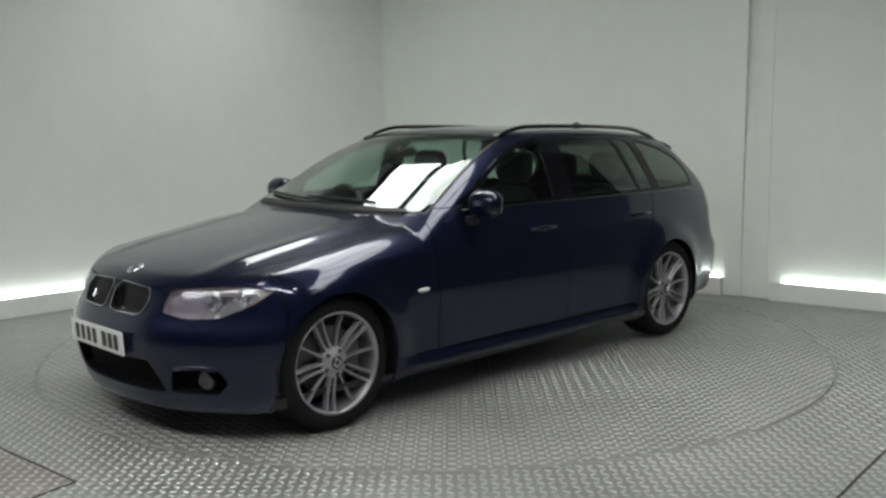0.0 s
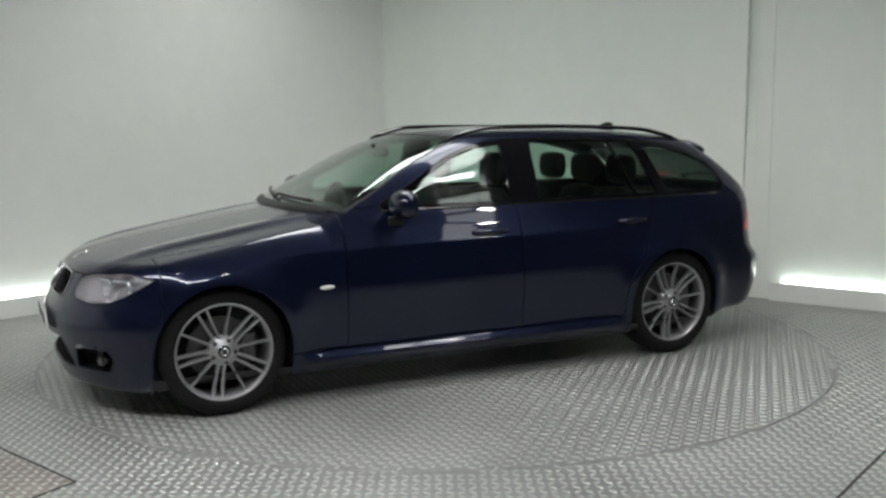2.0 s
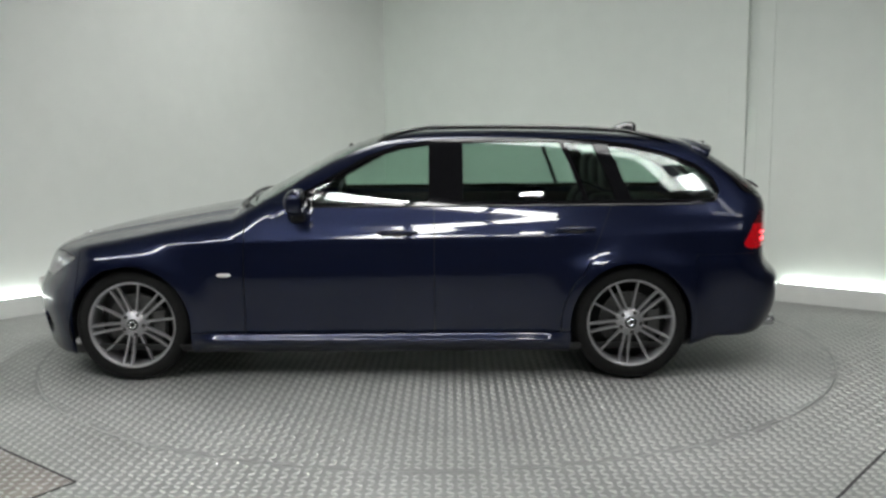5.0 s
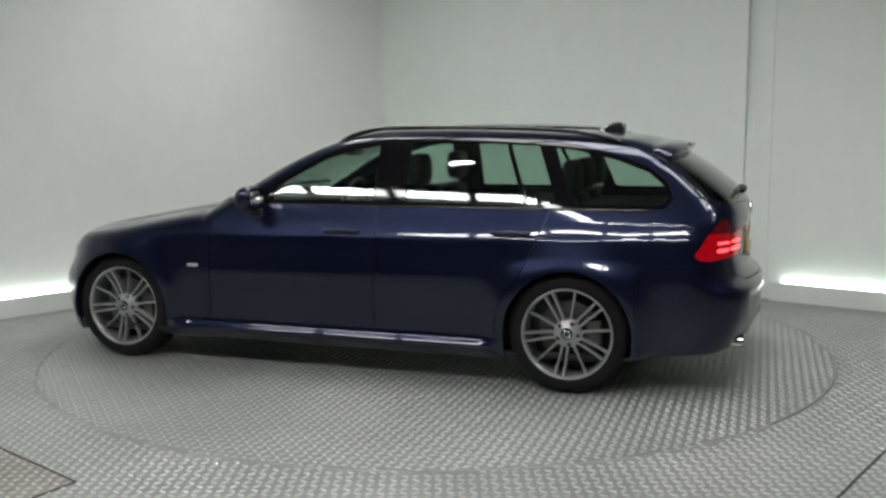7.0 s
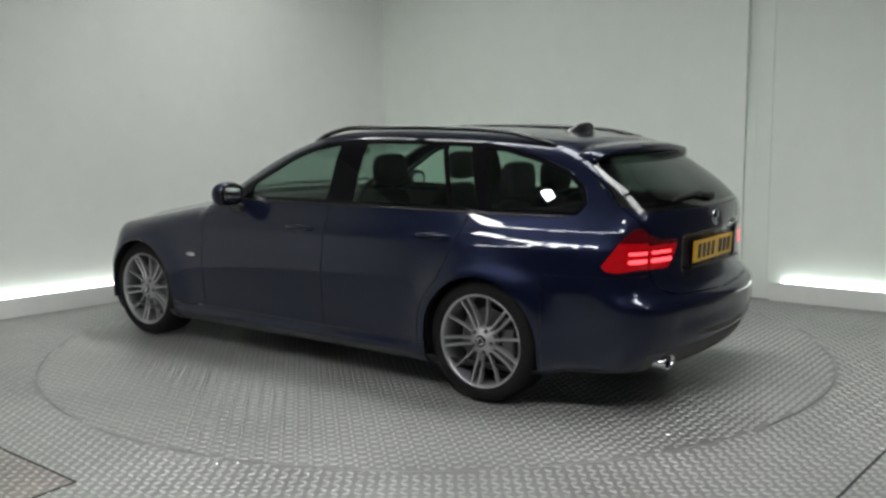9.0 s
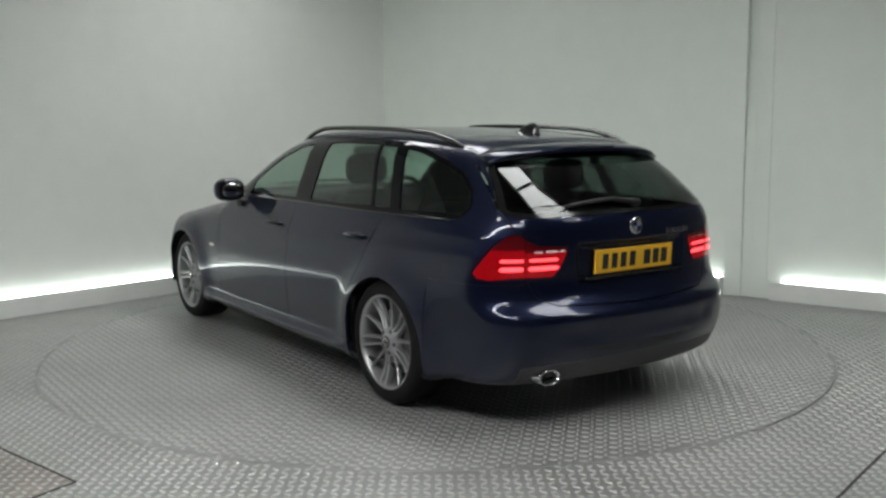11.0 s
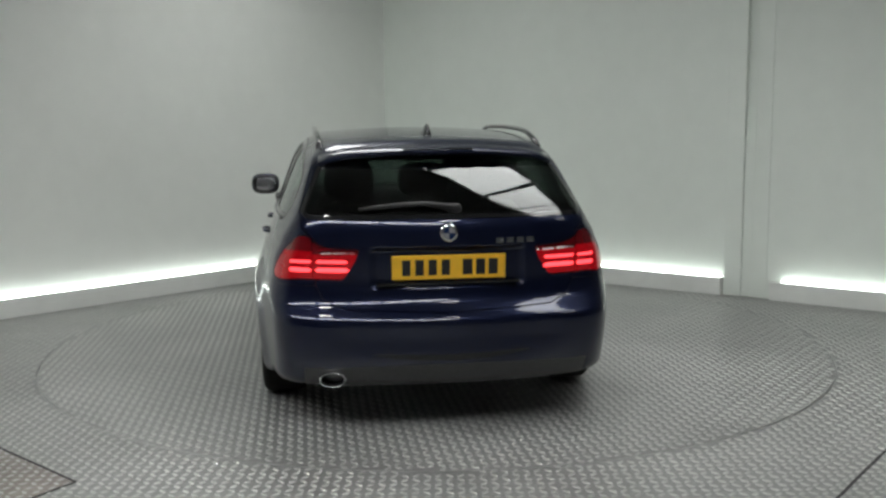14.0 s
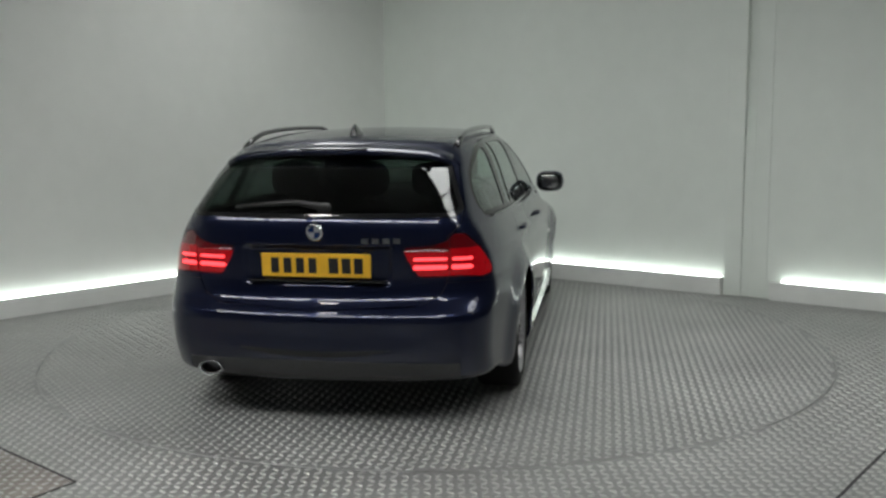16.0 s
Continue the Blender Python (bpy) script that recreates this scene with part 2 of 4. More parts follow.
# ---- tread plate: raised lozenges on steel sheets ----
def tread(keep, pitch=0.045):
    """Vertices and faces of lozenges, turned by turns, over all places that keep() allows."""
    r = 80
    ii, jj = np.meshgrid(np.arange(-r, r + 1), np.arange(-r, r + 1))
    cx, cy = ii.ravel() * pitch, jj.ravel() * pitch
    ang = np.where((ii + jj).ravel() % 2 == 0, 0.25 * np.pi, 0.75 * np.pi)
    ok = keep(cx, cy)
    cx, cy, ang = cx[ok], cy[ok], ang[ok]
    n = len(cx)
    a, b, h = 0.0215, 0.0102, 0.0042
    base = np.array([(-a, 0, 0), (-a * 0.35, -b, 0), (a * 0.35, -b, 0), (a, 0, 0), (a * 0.35, b, 0), (-a * 0.35, b, 0),
                     (-a * 0.7, 0, h), (-a * 0.25, -b * 0.5, h), (a * 0.25, -b * 0.5, h), (a * 0.7, 0, h), (a * 0.25, b * 0.5, h), (-a * 0.25, b * 0.5, h)])
    c, s = np.cos(ang)[:, None], np.sin(ang)[:, None]
    x = cx[:, None] + base[:, 0] * c - base[:, 1] * s
    y = cy[:, None] + base[:, 0] * s + base[:, 1] * c
    z = np.broadcast_to(base[:, 2], x.shape)
    verts = np.stack([x, y, z], 2).reshape(-1, 3)
    f = [(k, (k + 1) % 6, 6 + (k + 1) % 6, 6 + k) for k in range(6)] + [(6, 7, 8, 9), (6, 9, 10, 11)]
    faces = [tuple(12 * i + k for k in q) for i in range(n) for q in f]
    return verts, faces


def mesh_object(name, verts, faces, mat, parent=None):
    me = bpy.data.meshes.new(name)
    me.from_pydata([tuple(v) for v in verts], [], faces)
    me.materials.append(mat)
    ob = new(name, me)
    ob.parent = parent
    return ob


def inside_room(p, margin):
    q = p - CORNER
    return q.dot(IN_LEFT) > margin and q.dot(IN_RIGHT) > margin


HATCH = (Vector((-1.46, -2.55)), Vector((-0.763, 0.646)), Vector((-0.535, -0.845)))    # corner and two edges of a floor cover


def build_floor():
    # fixed floor plate with a round opening for the table
    bm = bmesh.new()
    n = 160
    inner = [bm.verts.new(((TABLE_R + 0.006) * math.cos(2 * math.pi * k / n), (TABLE_R + 0.006) * math.sin(2 * math.pi * k / n), 0)) for k in range(n)]
    outer = []
    for k in range(n):
        c, s = math.cos(2 * math.pi * k / n), math.sin(2 * math.pi * k / n)
        q = 12 / max(abs(c), abs(s))
        outer.append(bm.verts.new((q * c, q * s, 0)))
    low = [bm.verts.new((v.co.x, v.co.y, -0.0118)) for v in inner]
    for k in range(n):
        j = (k + 1) % n
        bm.faces.new((inner[k], outer[k], outer[j], inner[j]))
        bm.faces.new((inner[k], inner[j], low[j], low[k]))
    floor = structure(part("floor", bm, STEEL), "grey steel tread plate floor round the turntable", "floor")

    def fixed(x, y):
        r = np.hypot(x, y)
        left = (x - CORNER.x) * IN_LEFT.x + (y - CORNER.y) * IN_LEFT.y
        right = (x - CORNER.x) * IN_RIGHT.x + (y - CORNER.y) * IN_RIGHT.y
        return (r > TABLE_R + 0.014) & (left > 0.11) & (right > 0.11) & (y > -3.1)

    ob = mesh_object("tread", *tread(fixed), LUG, floor)
    tagged(ob, "raised lozenge tread of the steel floor", kind="stuff")
    # covers let into the floor at both sides, with dark seams
    o, d1, d2 = HATCH
    bm = bmesh.new()
    quad = [o, o + d1 * 1.6, o + d1 * 1.6 + d2 * 1.2, o + d2 * 1.2]
    top = [bm.verts.new((*q, 0.0016)) for q in quad]
    low = [bm.verts.new((*q, -0.006)) for q in quad]
    bm.faces.new(top)
    for i in range(4):
        bm.faces.new((top[i], low[i], low[(i + 1) % 4], top[(i + 1) % 4]))
    bmesh.ops.recalc_face_normals(bm, faces=bm.faces)
    part("floor_cover", bm, RUSTY, floor, "brown-grey worn steel floor cover")
    for sx in (1, -1):
        o, d1, d2 = HATCH
        bm = bmesh.new()
        pts = [o + d1 * 1.6, o, o + d2 * 1.2] if sx > 0 else [Vector((1.97, -2.24)), Vector((1.72, -2.54)), Vector((1.45, -2.87))]
        for p, q in zip(pts, pts[1:]):
            d = (q - p).normalized()
            s = Vector((-d.y, d.x)) * 0.006
            f = [bm.verts.new((*(w + k), 0.0045)) for w, k in ((p, s), (q, s), (q, -s), (p, -s))]
            f += [bm.verts.new((v.co.x, v.co.y, 0.0005)) for v in f]
            bm.faces.new(f[:4])
            for i in range(4):
                bm.faces.new((f[i], f[4 + i], f[4 + (i + 1) % 4], f[(i + 1) % 4]))
        bmesh.ops.recalc_face_normals(bm, faces=bm.faces)
        part("seam", bm, SEAM, floor, "dark joint round a floor cover")


build_floor()


def build_table():
    table = empty("turntable")
    tagged(table, "round steel turntable with tread plate under the car", "turntable")
    bm = bmesh.new()
    n = 160
    top = [bm.verts.new((TABLE_R * math.cos(2 * math.pi * k / n), TABLE_R * math.sin(2 * math.pi * k / n), 0.001)) for k in range(n)]
    low = [bm.verts.new((v.co.x, v.co.y, -0.0115)) for v in top]
    bm.faces.new(top)
    for k in range(n):
        bm.faces.new((top[k], low[k], low[(k + 1) % n], top[(k + 1) % n]))
    part("disc", bm, STEEL, table)
    v, f = tread(lambda x, y: np.hypot(x, y) < TABLE_R - 0.010)
    v[:, 2] += 0.001
    tagged(mesh_object("tread", v, f, LUG, table), "raised lozenge tread of the turntable", kind="stuff")
    return table


table = build_table()

# ---- the car: x forward, y to its left, z up, middle of the wheelbase at 0 ----
AXLE, WHEEL_R, ARCH_R = 1.38, 0.318, 0.335
car = empty("estate_car")
tagged(car, "dark blue metallic estate car with grey alloy wheels on the turntable", "car")


def curve_of(knots):
    """A natural cubic through (at, value) knots."""
    xs, ys = np.array(sorted(knots)).T
    n = len(xs)
    h = np.diff(xs)
    a = np.zeros((n, n))
    r = np.zeros(n)
    a[0, 0] = a[-1, -1] = 1
    for i in range(1, n - 1):
        a[i, i - 1:i + 2] = h[i - 1], 2 * (h[i - 1] + h[i]), h[i]
        r[i] = 6 * ((ys[i + 1] - ys[i]) / h[i] - (ys[i] - ys[i - 1]) / h[i - 1])
    m = np.linalg.solve(a, r)

    def value(x):
        x = np.clip(x, xs[0], xs[-1])
        i = np.clip(np.searchsorted(xs, x) - 1, 0, n - 2)
        d, e = x - xs[i], xs[i + 1] - x
        return (m[i] * e ** 3 + m[i + 1] * d ** 3) / (6 * h[i]) + (ys[i] / h[i] - m[i] * h[i] / 6) * e + (ys[i + 1] / h[i] - m[i + 1] * h[i] / 6) * d
    return value


def smax(a, b, k):
    h = np.maximum(k - np.abs(a - b), 0) / k
    return np.maximum(a, b) + h * h * k * 0.25


def smin(a, b, k):
    return -smax(-a, -b, k)


bonnet_line = curve_of([(2.12, 0.665), (1.95, 0.732), (1.68, 0.807), (1.3, 0.877), (0.9, 0.942), (0.4, 0.98)])
roof_line = curve_of([(0.5, 1.325), (0.0, 1.376), (-0.55, 1.395), (-1.1, 1.384), (-1.5, 1.358), (-1.9, 1.310), (-2.3, 1.245)])
front_line = curve_of([(0.1, 2.05), (0.22, 2.085), (0.32, 2.11), (0.42, 2.125), (0.50, 2.115), (0.57, 2.075), (0.65, 2.045), (0.72, 2.02), (0.8, 1.98)])
rear_line = curve_of([(0.15, -2.20), (0.25, -2.27), (0.38, -2.335), (0.50, -2.348), (0.555, -2.335), (0.60, -2.290), (0.65, -2.266), (0.76, -2.262), (0.90, -2.262), (0.98, -2.245), (1.06, -2.175), (1.25, -1.915), (1.40, -1.70)])
half_width = curve_of([(2.2, 0.80), (1.75, 0.858), (1.38, 0.870), (0.9, 0.880), (0.0, 0.888), (-0.9, 0.890), (-1.38, 0.881), (-1.85, 0.842), (-2.4, 0.725)])
side_shape = curve_of([(0.1, -0.085), (0.2, -0.035), (0.3, -0.018), (0.45, -0.006), (0.60, 0.0), (0.69, -0.004), (0.75, -0.015), (0.81, -0.034), (0.87, -0.057), (0.92, -0.074), (0.965, -0.0895), (1.02, -0.1095), (1.15, -0.1600), (1.30, -0.2260), (1.45, -0.305)])


def ease(v, a, b):
    """Rises smoothly from 0 at a to 1 at b."""
    t = np.clip((v - a) / (b - a), 0, 1)
    return t * t * (3 - 2 * t)


def body_field(p):
    """Below zero inside the body shell."""
    x, y, z = p[:, 0], np.abs(p[:, 1]), p[:, 2]
    screen = 0.952 + (0.875 - x - 0.26 * y * y) * 0.545
    roof = roof_line(x) - 0.085 * y * y
    hood = bonnet_line(x) - 0.10 * y * y + 0.012 * np.exp(-((y - 0.48) / 0.07) ** 2) * np.clip((2.0 - x) * 3, 0, 1)
    top = z - np.maximum(hood, smin(screen, roof, 0.16))
    w = half_width(x) + side_shape(z)
    crease = 0.775 + 0.028 * (0.9 - x) * 0.5
    w = w - 0.010 * np.exp(-((z - crease + 0.10) / 0.065) ** 2) * np.clip((1.2 - x) * 2, 0, 1) + 0.002 * np.exp(-((z - crease) / 0.018) ** 2)
    w = w + 0.036 * np.exp(-((z - 0.222) / 0.037) ** 2) * ease(1.06 - np.abs(x), 0.0, 0.16)
    for ax in (AXLE, -AXLE):
        r = np.hypot(x - ax, z - WHEEL_R)
        w = w + 0.032 * np.exp(-((r - 0.33) / 0.105) ** 2)
    w = w - 0.066 * np.clip((-x - 1.1) / 0.9, 0, 1) ** 1.5 * np.clip((z - 0.9) / 0.3, 0, 1)
    side = y - w
    nose = x - front_line(z) + 0.15 * (y / 0.6) ** 2.5
    tail = rear_line(z) + 0.085 * (y / 0.6) ** 2.4 - x
    tail = tail + 0.022 * (1 - ease(y, 0.325, 0.365)) * ease(z, 0.672, 0.705) * (1 - ease(z, 0.845, 0.868))
    tail = tail + 0.010 * np.exp(-((z - 0.455) / 0.05) ** 2) * (1 - ease(y, 0.45, 0.58))
    f = smax(top, side, np.where(x > 0.6, 0.10, 0.13))
    f = smax(f, nose, 0.09)
    f = smax(f, tail, 0.12)
    return smax(f, 0.148 - 0.02 * np.clip((x - 1.5) * 6, 0, 1) + 0.07 * np.clip((-x - 1.6) * 4, 0, 1) - z, 0.05)


def gradient(p, e=0.002):
    g = np.stack([body_field(p + d) - body_field(p - d) for d in np.eye(3) * e], 1)
    return g / (2 * e)


def skin_y(x, z):
    """Half width of the skin at a place on the side."""
    lo, hi = 0.3, 1.0
    for _ in range(30):
        m = (lo + hi) / 2
        if body_field(np.array([[x, m, z]]))[0] < 0:
            lo = m
        else:
            hi = m
    return lo


def skin_z(x, y):
    lo, hi = 0.6, 1.6
    for _ in range(30):
        m = (lo + hi) / 2
        if body_field(np.array([[x, y, m]]))[0] < 0:
            lo = m
        else:
            hi = m
    return lo


def skin_x(y, z, way):
    lo, hi = 0.0, way * 2.6
    for _ in range(30):
        m = (lo + hi) / 2
        if body_field(np.array([[m, y, z]]))[0] < 0:
            lo = m
        else:
            hi = m
    return lo


def body_net(h=0.018):
    """Quads on the body's skin with their normals, from a net of cells."""
    xs, ys, zs = np.arange(-2.42, 2.14, h), np.arange(-0.95, 0.95 + h, h), np.arange(0.14, 1.46, h)
    gx, gy, gz = np.meshgrid(xs, ys, zs, indexing="ij")
    f = body_field(np.stack([gx.ravel(), gy.ravel(), gz.ravel()], 1)).reshape(gx.shape)
    neg = f < 0
    count = np.zeros([n - 1 for n in f.shape])
    total = np.zeros(count.shape + (3,))
    base = np.stack([gx, gy, gz], 3)
    corner = [(i, j, k) for i in (0, 1) for j in (0, 1) for k in (0, 1)]
    sl = lambda a, c: a[c[0]:a.shape[0] - 1 + c[0], c[1]:a.shape[1] - 1 + c[1], c[2]:a.shape[2] - 1 + c[2]]
    for c in corner:
        for ax in range(3):
            if c[ax] == 0:
                d = tuple(1 if i == ax else c[i] for i in range(3))
                fa, fb = sl(f, c), sl(f, d)
                cross = (fa < 0) != (fb < 0)
                t = np.where(cross, fa / np.where(cross, fa - fb, 1), 0)
                total += np.where(cross[..., None], sl(base, c) + t[..., None] * (sl(base, d) - sl(base, c)), 0)
                count += cross
    used = count > 0
    index = np.full(used.shape, -1)
    index[used] = np.arange(used.sum())
    verts = total[used] / count[used][:, None]
    for _ in range(5):
        g = gradient(verts)
        verts = verts - g * (body_field(verts) / np.maximum((g * g).sum(1), 1e-6))[:, None]
    quads = []
    for ax in range(3):
        b, c = (ax + 1) % 3, (ax + 2) % 3
        a0 = [slice(None)] * 3
        a1 = [slice(None)] * 3
        a0[ax], a1[ax] = slice(0, -1), slice(1, None)
        i, j, k = np.where(neg[tuple(a0)] != neg[tuple(a1)])
        cell = np.stack([i, j, k], 1)
        ok = (cell[:, b] > 0) & (cell[:, c] > 0) & (cell[:, b] < f.shape[b] - 1) & (cell[:, c] < f.shape[c] - 1)
        cell = cell[ok]
        flip = neg[tuple(a0)][i, j, k][ok]
        eb, ec = np.eye(3, dtype=int)[b], np.eye(3, dtype=int)[c]
        q = np.stack([index[tuple((cell - m).T)] for m in (0 * eb, eb, eb + ec, ec)], 1)
        quads.append(np.where(flip[:, None], q, q[:, ::-1]))
    return verts, np.concatenate(quads)


NET_V, net_q = body_net()
SKIN = [tuple(q) for q in net_q.tolist()]
net_points = [Vector(v) for v in NET_V.tolist()]


def split(polys, field):
    """Cuts polygons along field = 0: those inside, those outside. New points land in net_points."""
    global net_points
    pts = np.array([tuple(v) for v in net_points])
    val = field(pts).tolist()
    made, inner, outer = {}, [], []
    for q in polys:
        vs = [val[i] for i in q]
        if max(vs) <= 0:
            inner.append(q)
        elif min(vs) >= 0:
            outer.append(q)
        else:
            a, b = [], []
            for n, i in enumerate(q):
                j = q[(n + 1) % len(q)]
                if val[i] <= 0:
                    a.append(i)
                if val[i] >= 0:
                    b.append(i)
                if val[i] * val[j] < 0:
                    key = (min(i, j), max(i, j))
                    if key not in made:
                        t = val[i] / (val[i] - val[j])
                        made[key] = len(net_points)
                        net_points.append(net_points[i].lerp(net_points[j], t))
                    a.append(made[key])
                    b.append(made[key])
            if len(a) > 2:
                inner.append(tuple(a))
            if len(b) > 2:
                outer.append(tuple(b))
    return inner, outer


def carve(polys, field, gap=0.0025):
    """A panel cut out of the skin with a real gap round it: (panel, rest)."""
    panel, rest = split(polys, lambda p: field(p) + gap)
    if gap:
        _, rest = split(rest, lambda p: field(p) - gap)
    return panel, rest


def polygon_field(pts, round_by=0.0):
    """Signed distance to a polygon of 2D points."""
    a = np.array(pts, float)
    b = np.roll(a, -1, 0)

    def field(u, v):
        q = np.stack([u, v], 1)
        best = np.full(len(q), 1e9)
        odd = np.zeros(len(q), bool)
        for s, e in zip(a, b):
            d = e - s
            t = np.clip(((q - s) @ d) / (d @ d), 0, 1)
            best = np.minimum(best, ((q - s - t[:, None] * d) ** 2).sum(1))
            with np.errstate(divide="ignore", invalid="ignore"):
                odd ^= ((s[1] > q[:, 1]) != (e[1] > q[:, 1])) & (q[:, 0] < (e[0] - s[0]) * (q[:, 1] - s[1]) / (e[1] - s[1]) + s[0])
        d = np.sqrt(best)
        return np.where(odd, -d, d) - round_by
    return field


def where(field, mask):
    """The field where mask() holds, far outside elsewhere."""
    return lambda p: np.where(mask(p), field(p), 1.0)


def skin_part(name, polys, mat, parent, label="", depth=0.014, slab=False, lift=0.0):
    """Polygons of the skin as one mesh with turned-in edges (or a closed slab), and the skin's own normals."""
    ids = sorted({i for q in polys for i in q})
    if not ids:
        return None
    co = np.array([tuple(net_points[i]) for i in ids])
    nrm = gradient(co)
    nrm /= np.linalg.norm(nrm, axis=1)[:, None]
    co = co + nrm * lift
    at = {i: n for n, i in enumerate(ids)}
    faces = [tuple(at[i] for i in q) for q in polys]
    n0 = len(ids)
    edges = {}
    for q in faces:
        for a, b in zip(q, q[1:] + q[:1]):
            key = (min(a, b), max(a, b))
            edges[key] = None if key in edges else (a, b)
    rim = [e for e in edges.values() if e]
    verts, normals = [tuple(c) for c in co], [tuple(n) for n in nrm]
    inner_co = co - nrm * depth
    if slab:
        verts += [tuple(c) for c in inner_co]
        normals += [tuple(-n) for n in nrm]
        faces = faces + [tuple(n0 + i for i in q[::-1]) for q in faces]
    top, low = {}, {}
    for a, b in rim:
        for i in (a, b):
            if i not in top:
                top[i] = len(verts)
                verts.append(tuple(co[i]))
                low[i] = len(verts)
                verts.append(tuple(inner_co[i]))
                normals += [(0, 0, 0), (0, 0, 0)]
        faces.append((top[b], top[a], low[a], low[b]))
    me = bpy.data.meshes.new(name)
    me.from_pydata(verts, [], faces)
    me.polygons.foreach_set("use_smooth", [True] * len(me.polygons))
    me.normals_split_custom_set_from_vertices(normals)
    me.materials.append(mat)
    ob = new(name, me)
    ob.parent = parent
    return tagged(ob, label)


def sided(polys):
    """Polygons of the left and of the right."""
    left = [q for q in polys if sum(net_points[i].y for i in q) > 0]
    right = [q for q in polys if sum(net_points[i].y for i in q) <= 0]
    return left, right


X, Y, Z = (lambda p: p[:, 0]), (lambda p: np.abs(p[:, 1])), (lambda p: p[:, 2])

# wheel openings
rest = SKIN
for ax in (AXLE, -AXLE):
    def arch(p, ax=ax):
        r = np.where(Z(p) > WHEEL_R, np.hypot(X(p) - ax, Z(p) - WHEEL_R), np.abs(X(p) - ax))
        return np.where(Y(p) > 0.5, r - ARCH_R, 1.0)
    _, rest = split(rest, arch)

# side glass
dlo = polygon_field([(0.50, 0.985), (0.38, 1.045), (0.254, 1.115), (0.06, 1.222), (-0.11, 1.278), (-0.30, 1.303), (-0.6, 1.312), (-0.9, 1.311), (-1.2, 1.298),
                     (-1.4, 1.272), (-1.6, 1.222), (-1.76, 1.160), (-1.845, 1.09), (-1.87, 1.03), (-1.845, 0.992)])
on_side = lambda p: (Y(p) > 0.5) & (Z(p) > 0.9) & (X(p) > -1.95)
glass_side = where(lambda p: dlo(X(p), Z(p)), on_side)
pane_slant = lambda p: -1.186 - (1.29 - Z(p)) * 0.40
trim_ring, rest = carve(rest, lambda p: glass_side(p) - 0.021, 0.0015)
front_pane, trim_ring = carve(trim_ring, lambda p: np.maximum(glass_side(p), np.maximum(-0.27 - X(p), X(p) - 0.36)), 0.0)
rear_pane, trim_ring = carve(trim_ring, lambda p: np.maximum(glass_side(p), np.maximum(X(p) + 0.46, pane_slant(p) - X(p))), 0.0)
divider = lambda p: np.abs(X(p) - pane_slant(p) - 0.165) - 0.013
_, rear_pane = split(rear_pane, divider)
trim_ring = trim_ring + _
quarter_pane, trim_ring = carve(trim_ring, lambda p: np.maximum(glass_side(p), X(p) - pane_slant(p) + 0.085), 0.0)
for polys, name, mat, label in ((front_pane, "front_door_window", GLASS, ""), (rear_pane, "rear_door_window", GLASS, ""), (quarter_pane, "quarter_window", GLASS, "")):
    for half in sided(polys):
        ob = skin_part(name, half, mat, car, "green tinted side glass", 0.004, True, -0.004)
        ob.visible_shadow = False
for half in sided(trim_ring):
    skin_part("window_trim", half, PILLAR, car, "gloss black window surround and pillars")

# windscreen and rear glass
screen_side = lambda p: Y(p) - (0.770 - (0.86 - X(p)) * 0.225)
screen_field = where(lambda p: np.maximum(np.maximum(X(p) - (0.845 - 0.26 * Y(p) ** 2), 0.03 - 0.20 * Y(p) ** 2 - X(p)), screen_side(p)),
                     lambda p: (Z(p) > 0.9) & (X(p) > -0.4))
screen_rim, rest = carve(rest, lambda p: screen_field(p) - 0.014, 0.0015)
screen, screen_rim = carve(screen_rim, screen_field, 0.0)
ob = skin_part("windscreen", screen, GLASS, car, "large raked green tinted windscreen", 0.005, True, -0.003)
ob.visible_shadow = False
skin_part("windscreen_seal", screen_rim, BLACK, car, "black rubber seal")
hatch_glass = polygon_field([(-0.53, 1.262), (0.53, 1.262), (0.575, 1.20), (0.655, 1.025), (0.63, 0.995), (-0.63, 0.995), (-0.655, 1.025), (-0.575, 1.20)])
hatch_field = where(lambda p: hatch_glass(p[:, 1], Z(p)), lambda p: X(p) < -1.75)
rim, rest = carve(rest, lambda p: hatch_field(p) - 0.008, 0.0015)
pane, rim = carve(rim, lambda p: hatch_field(p) + 0.012, 0.0)
ob = skin_part("rear_window", pane, DARKGLASS, car, "dark tinted tailgate glass", 0.004, True, -0.002)
ob.visible_shadow = False
skin_part("rear_window_border", rim, GLOSSBLACK, car, "gloss black glass border")

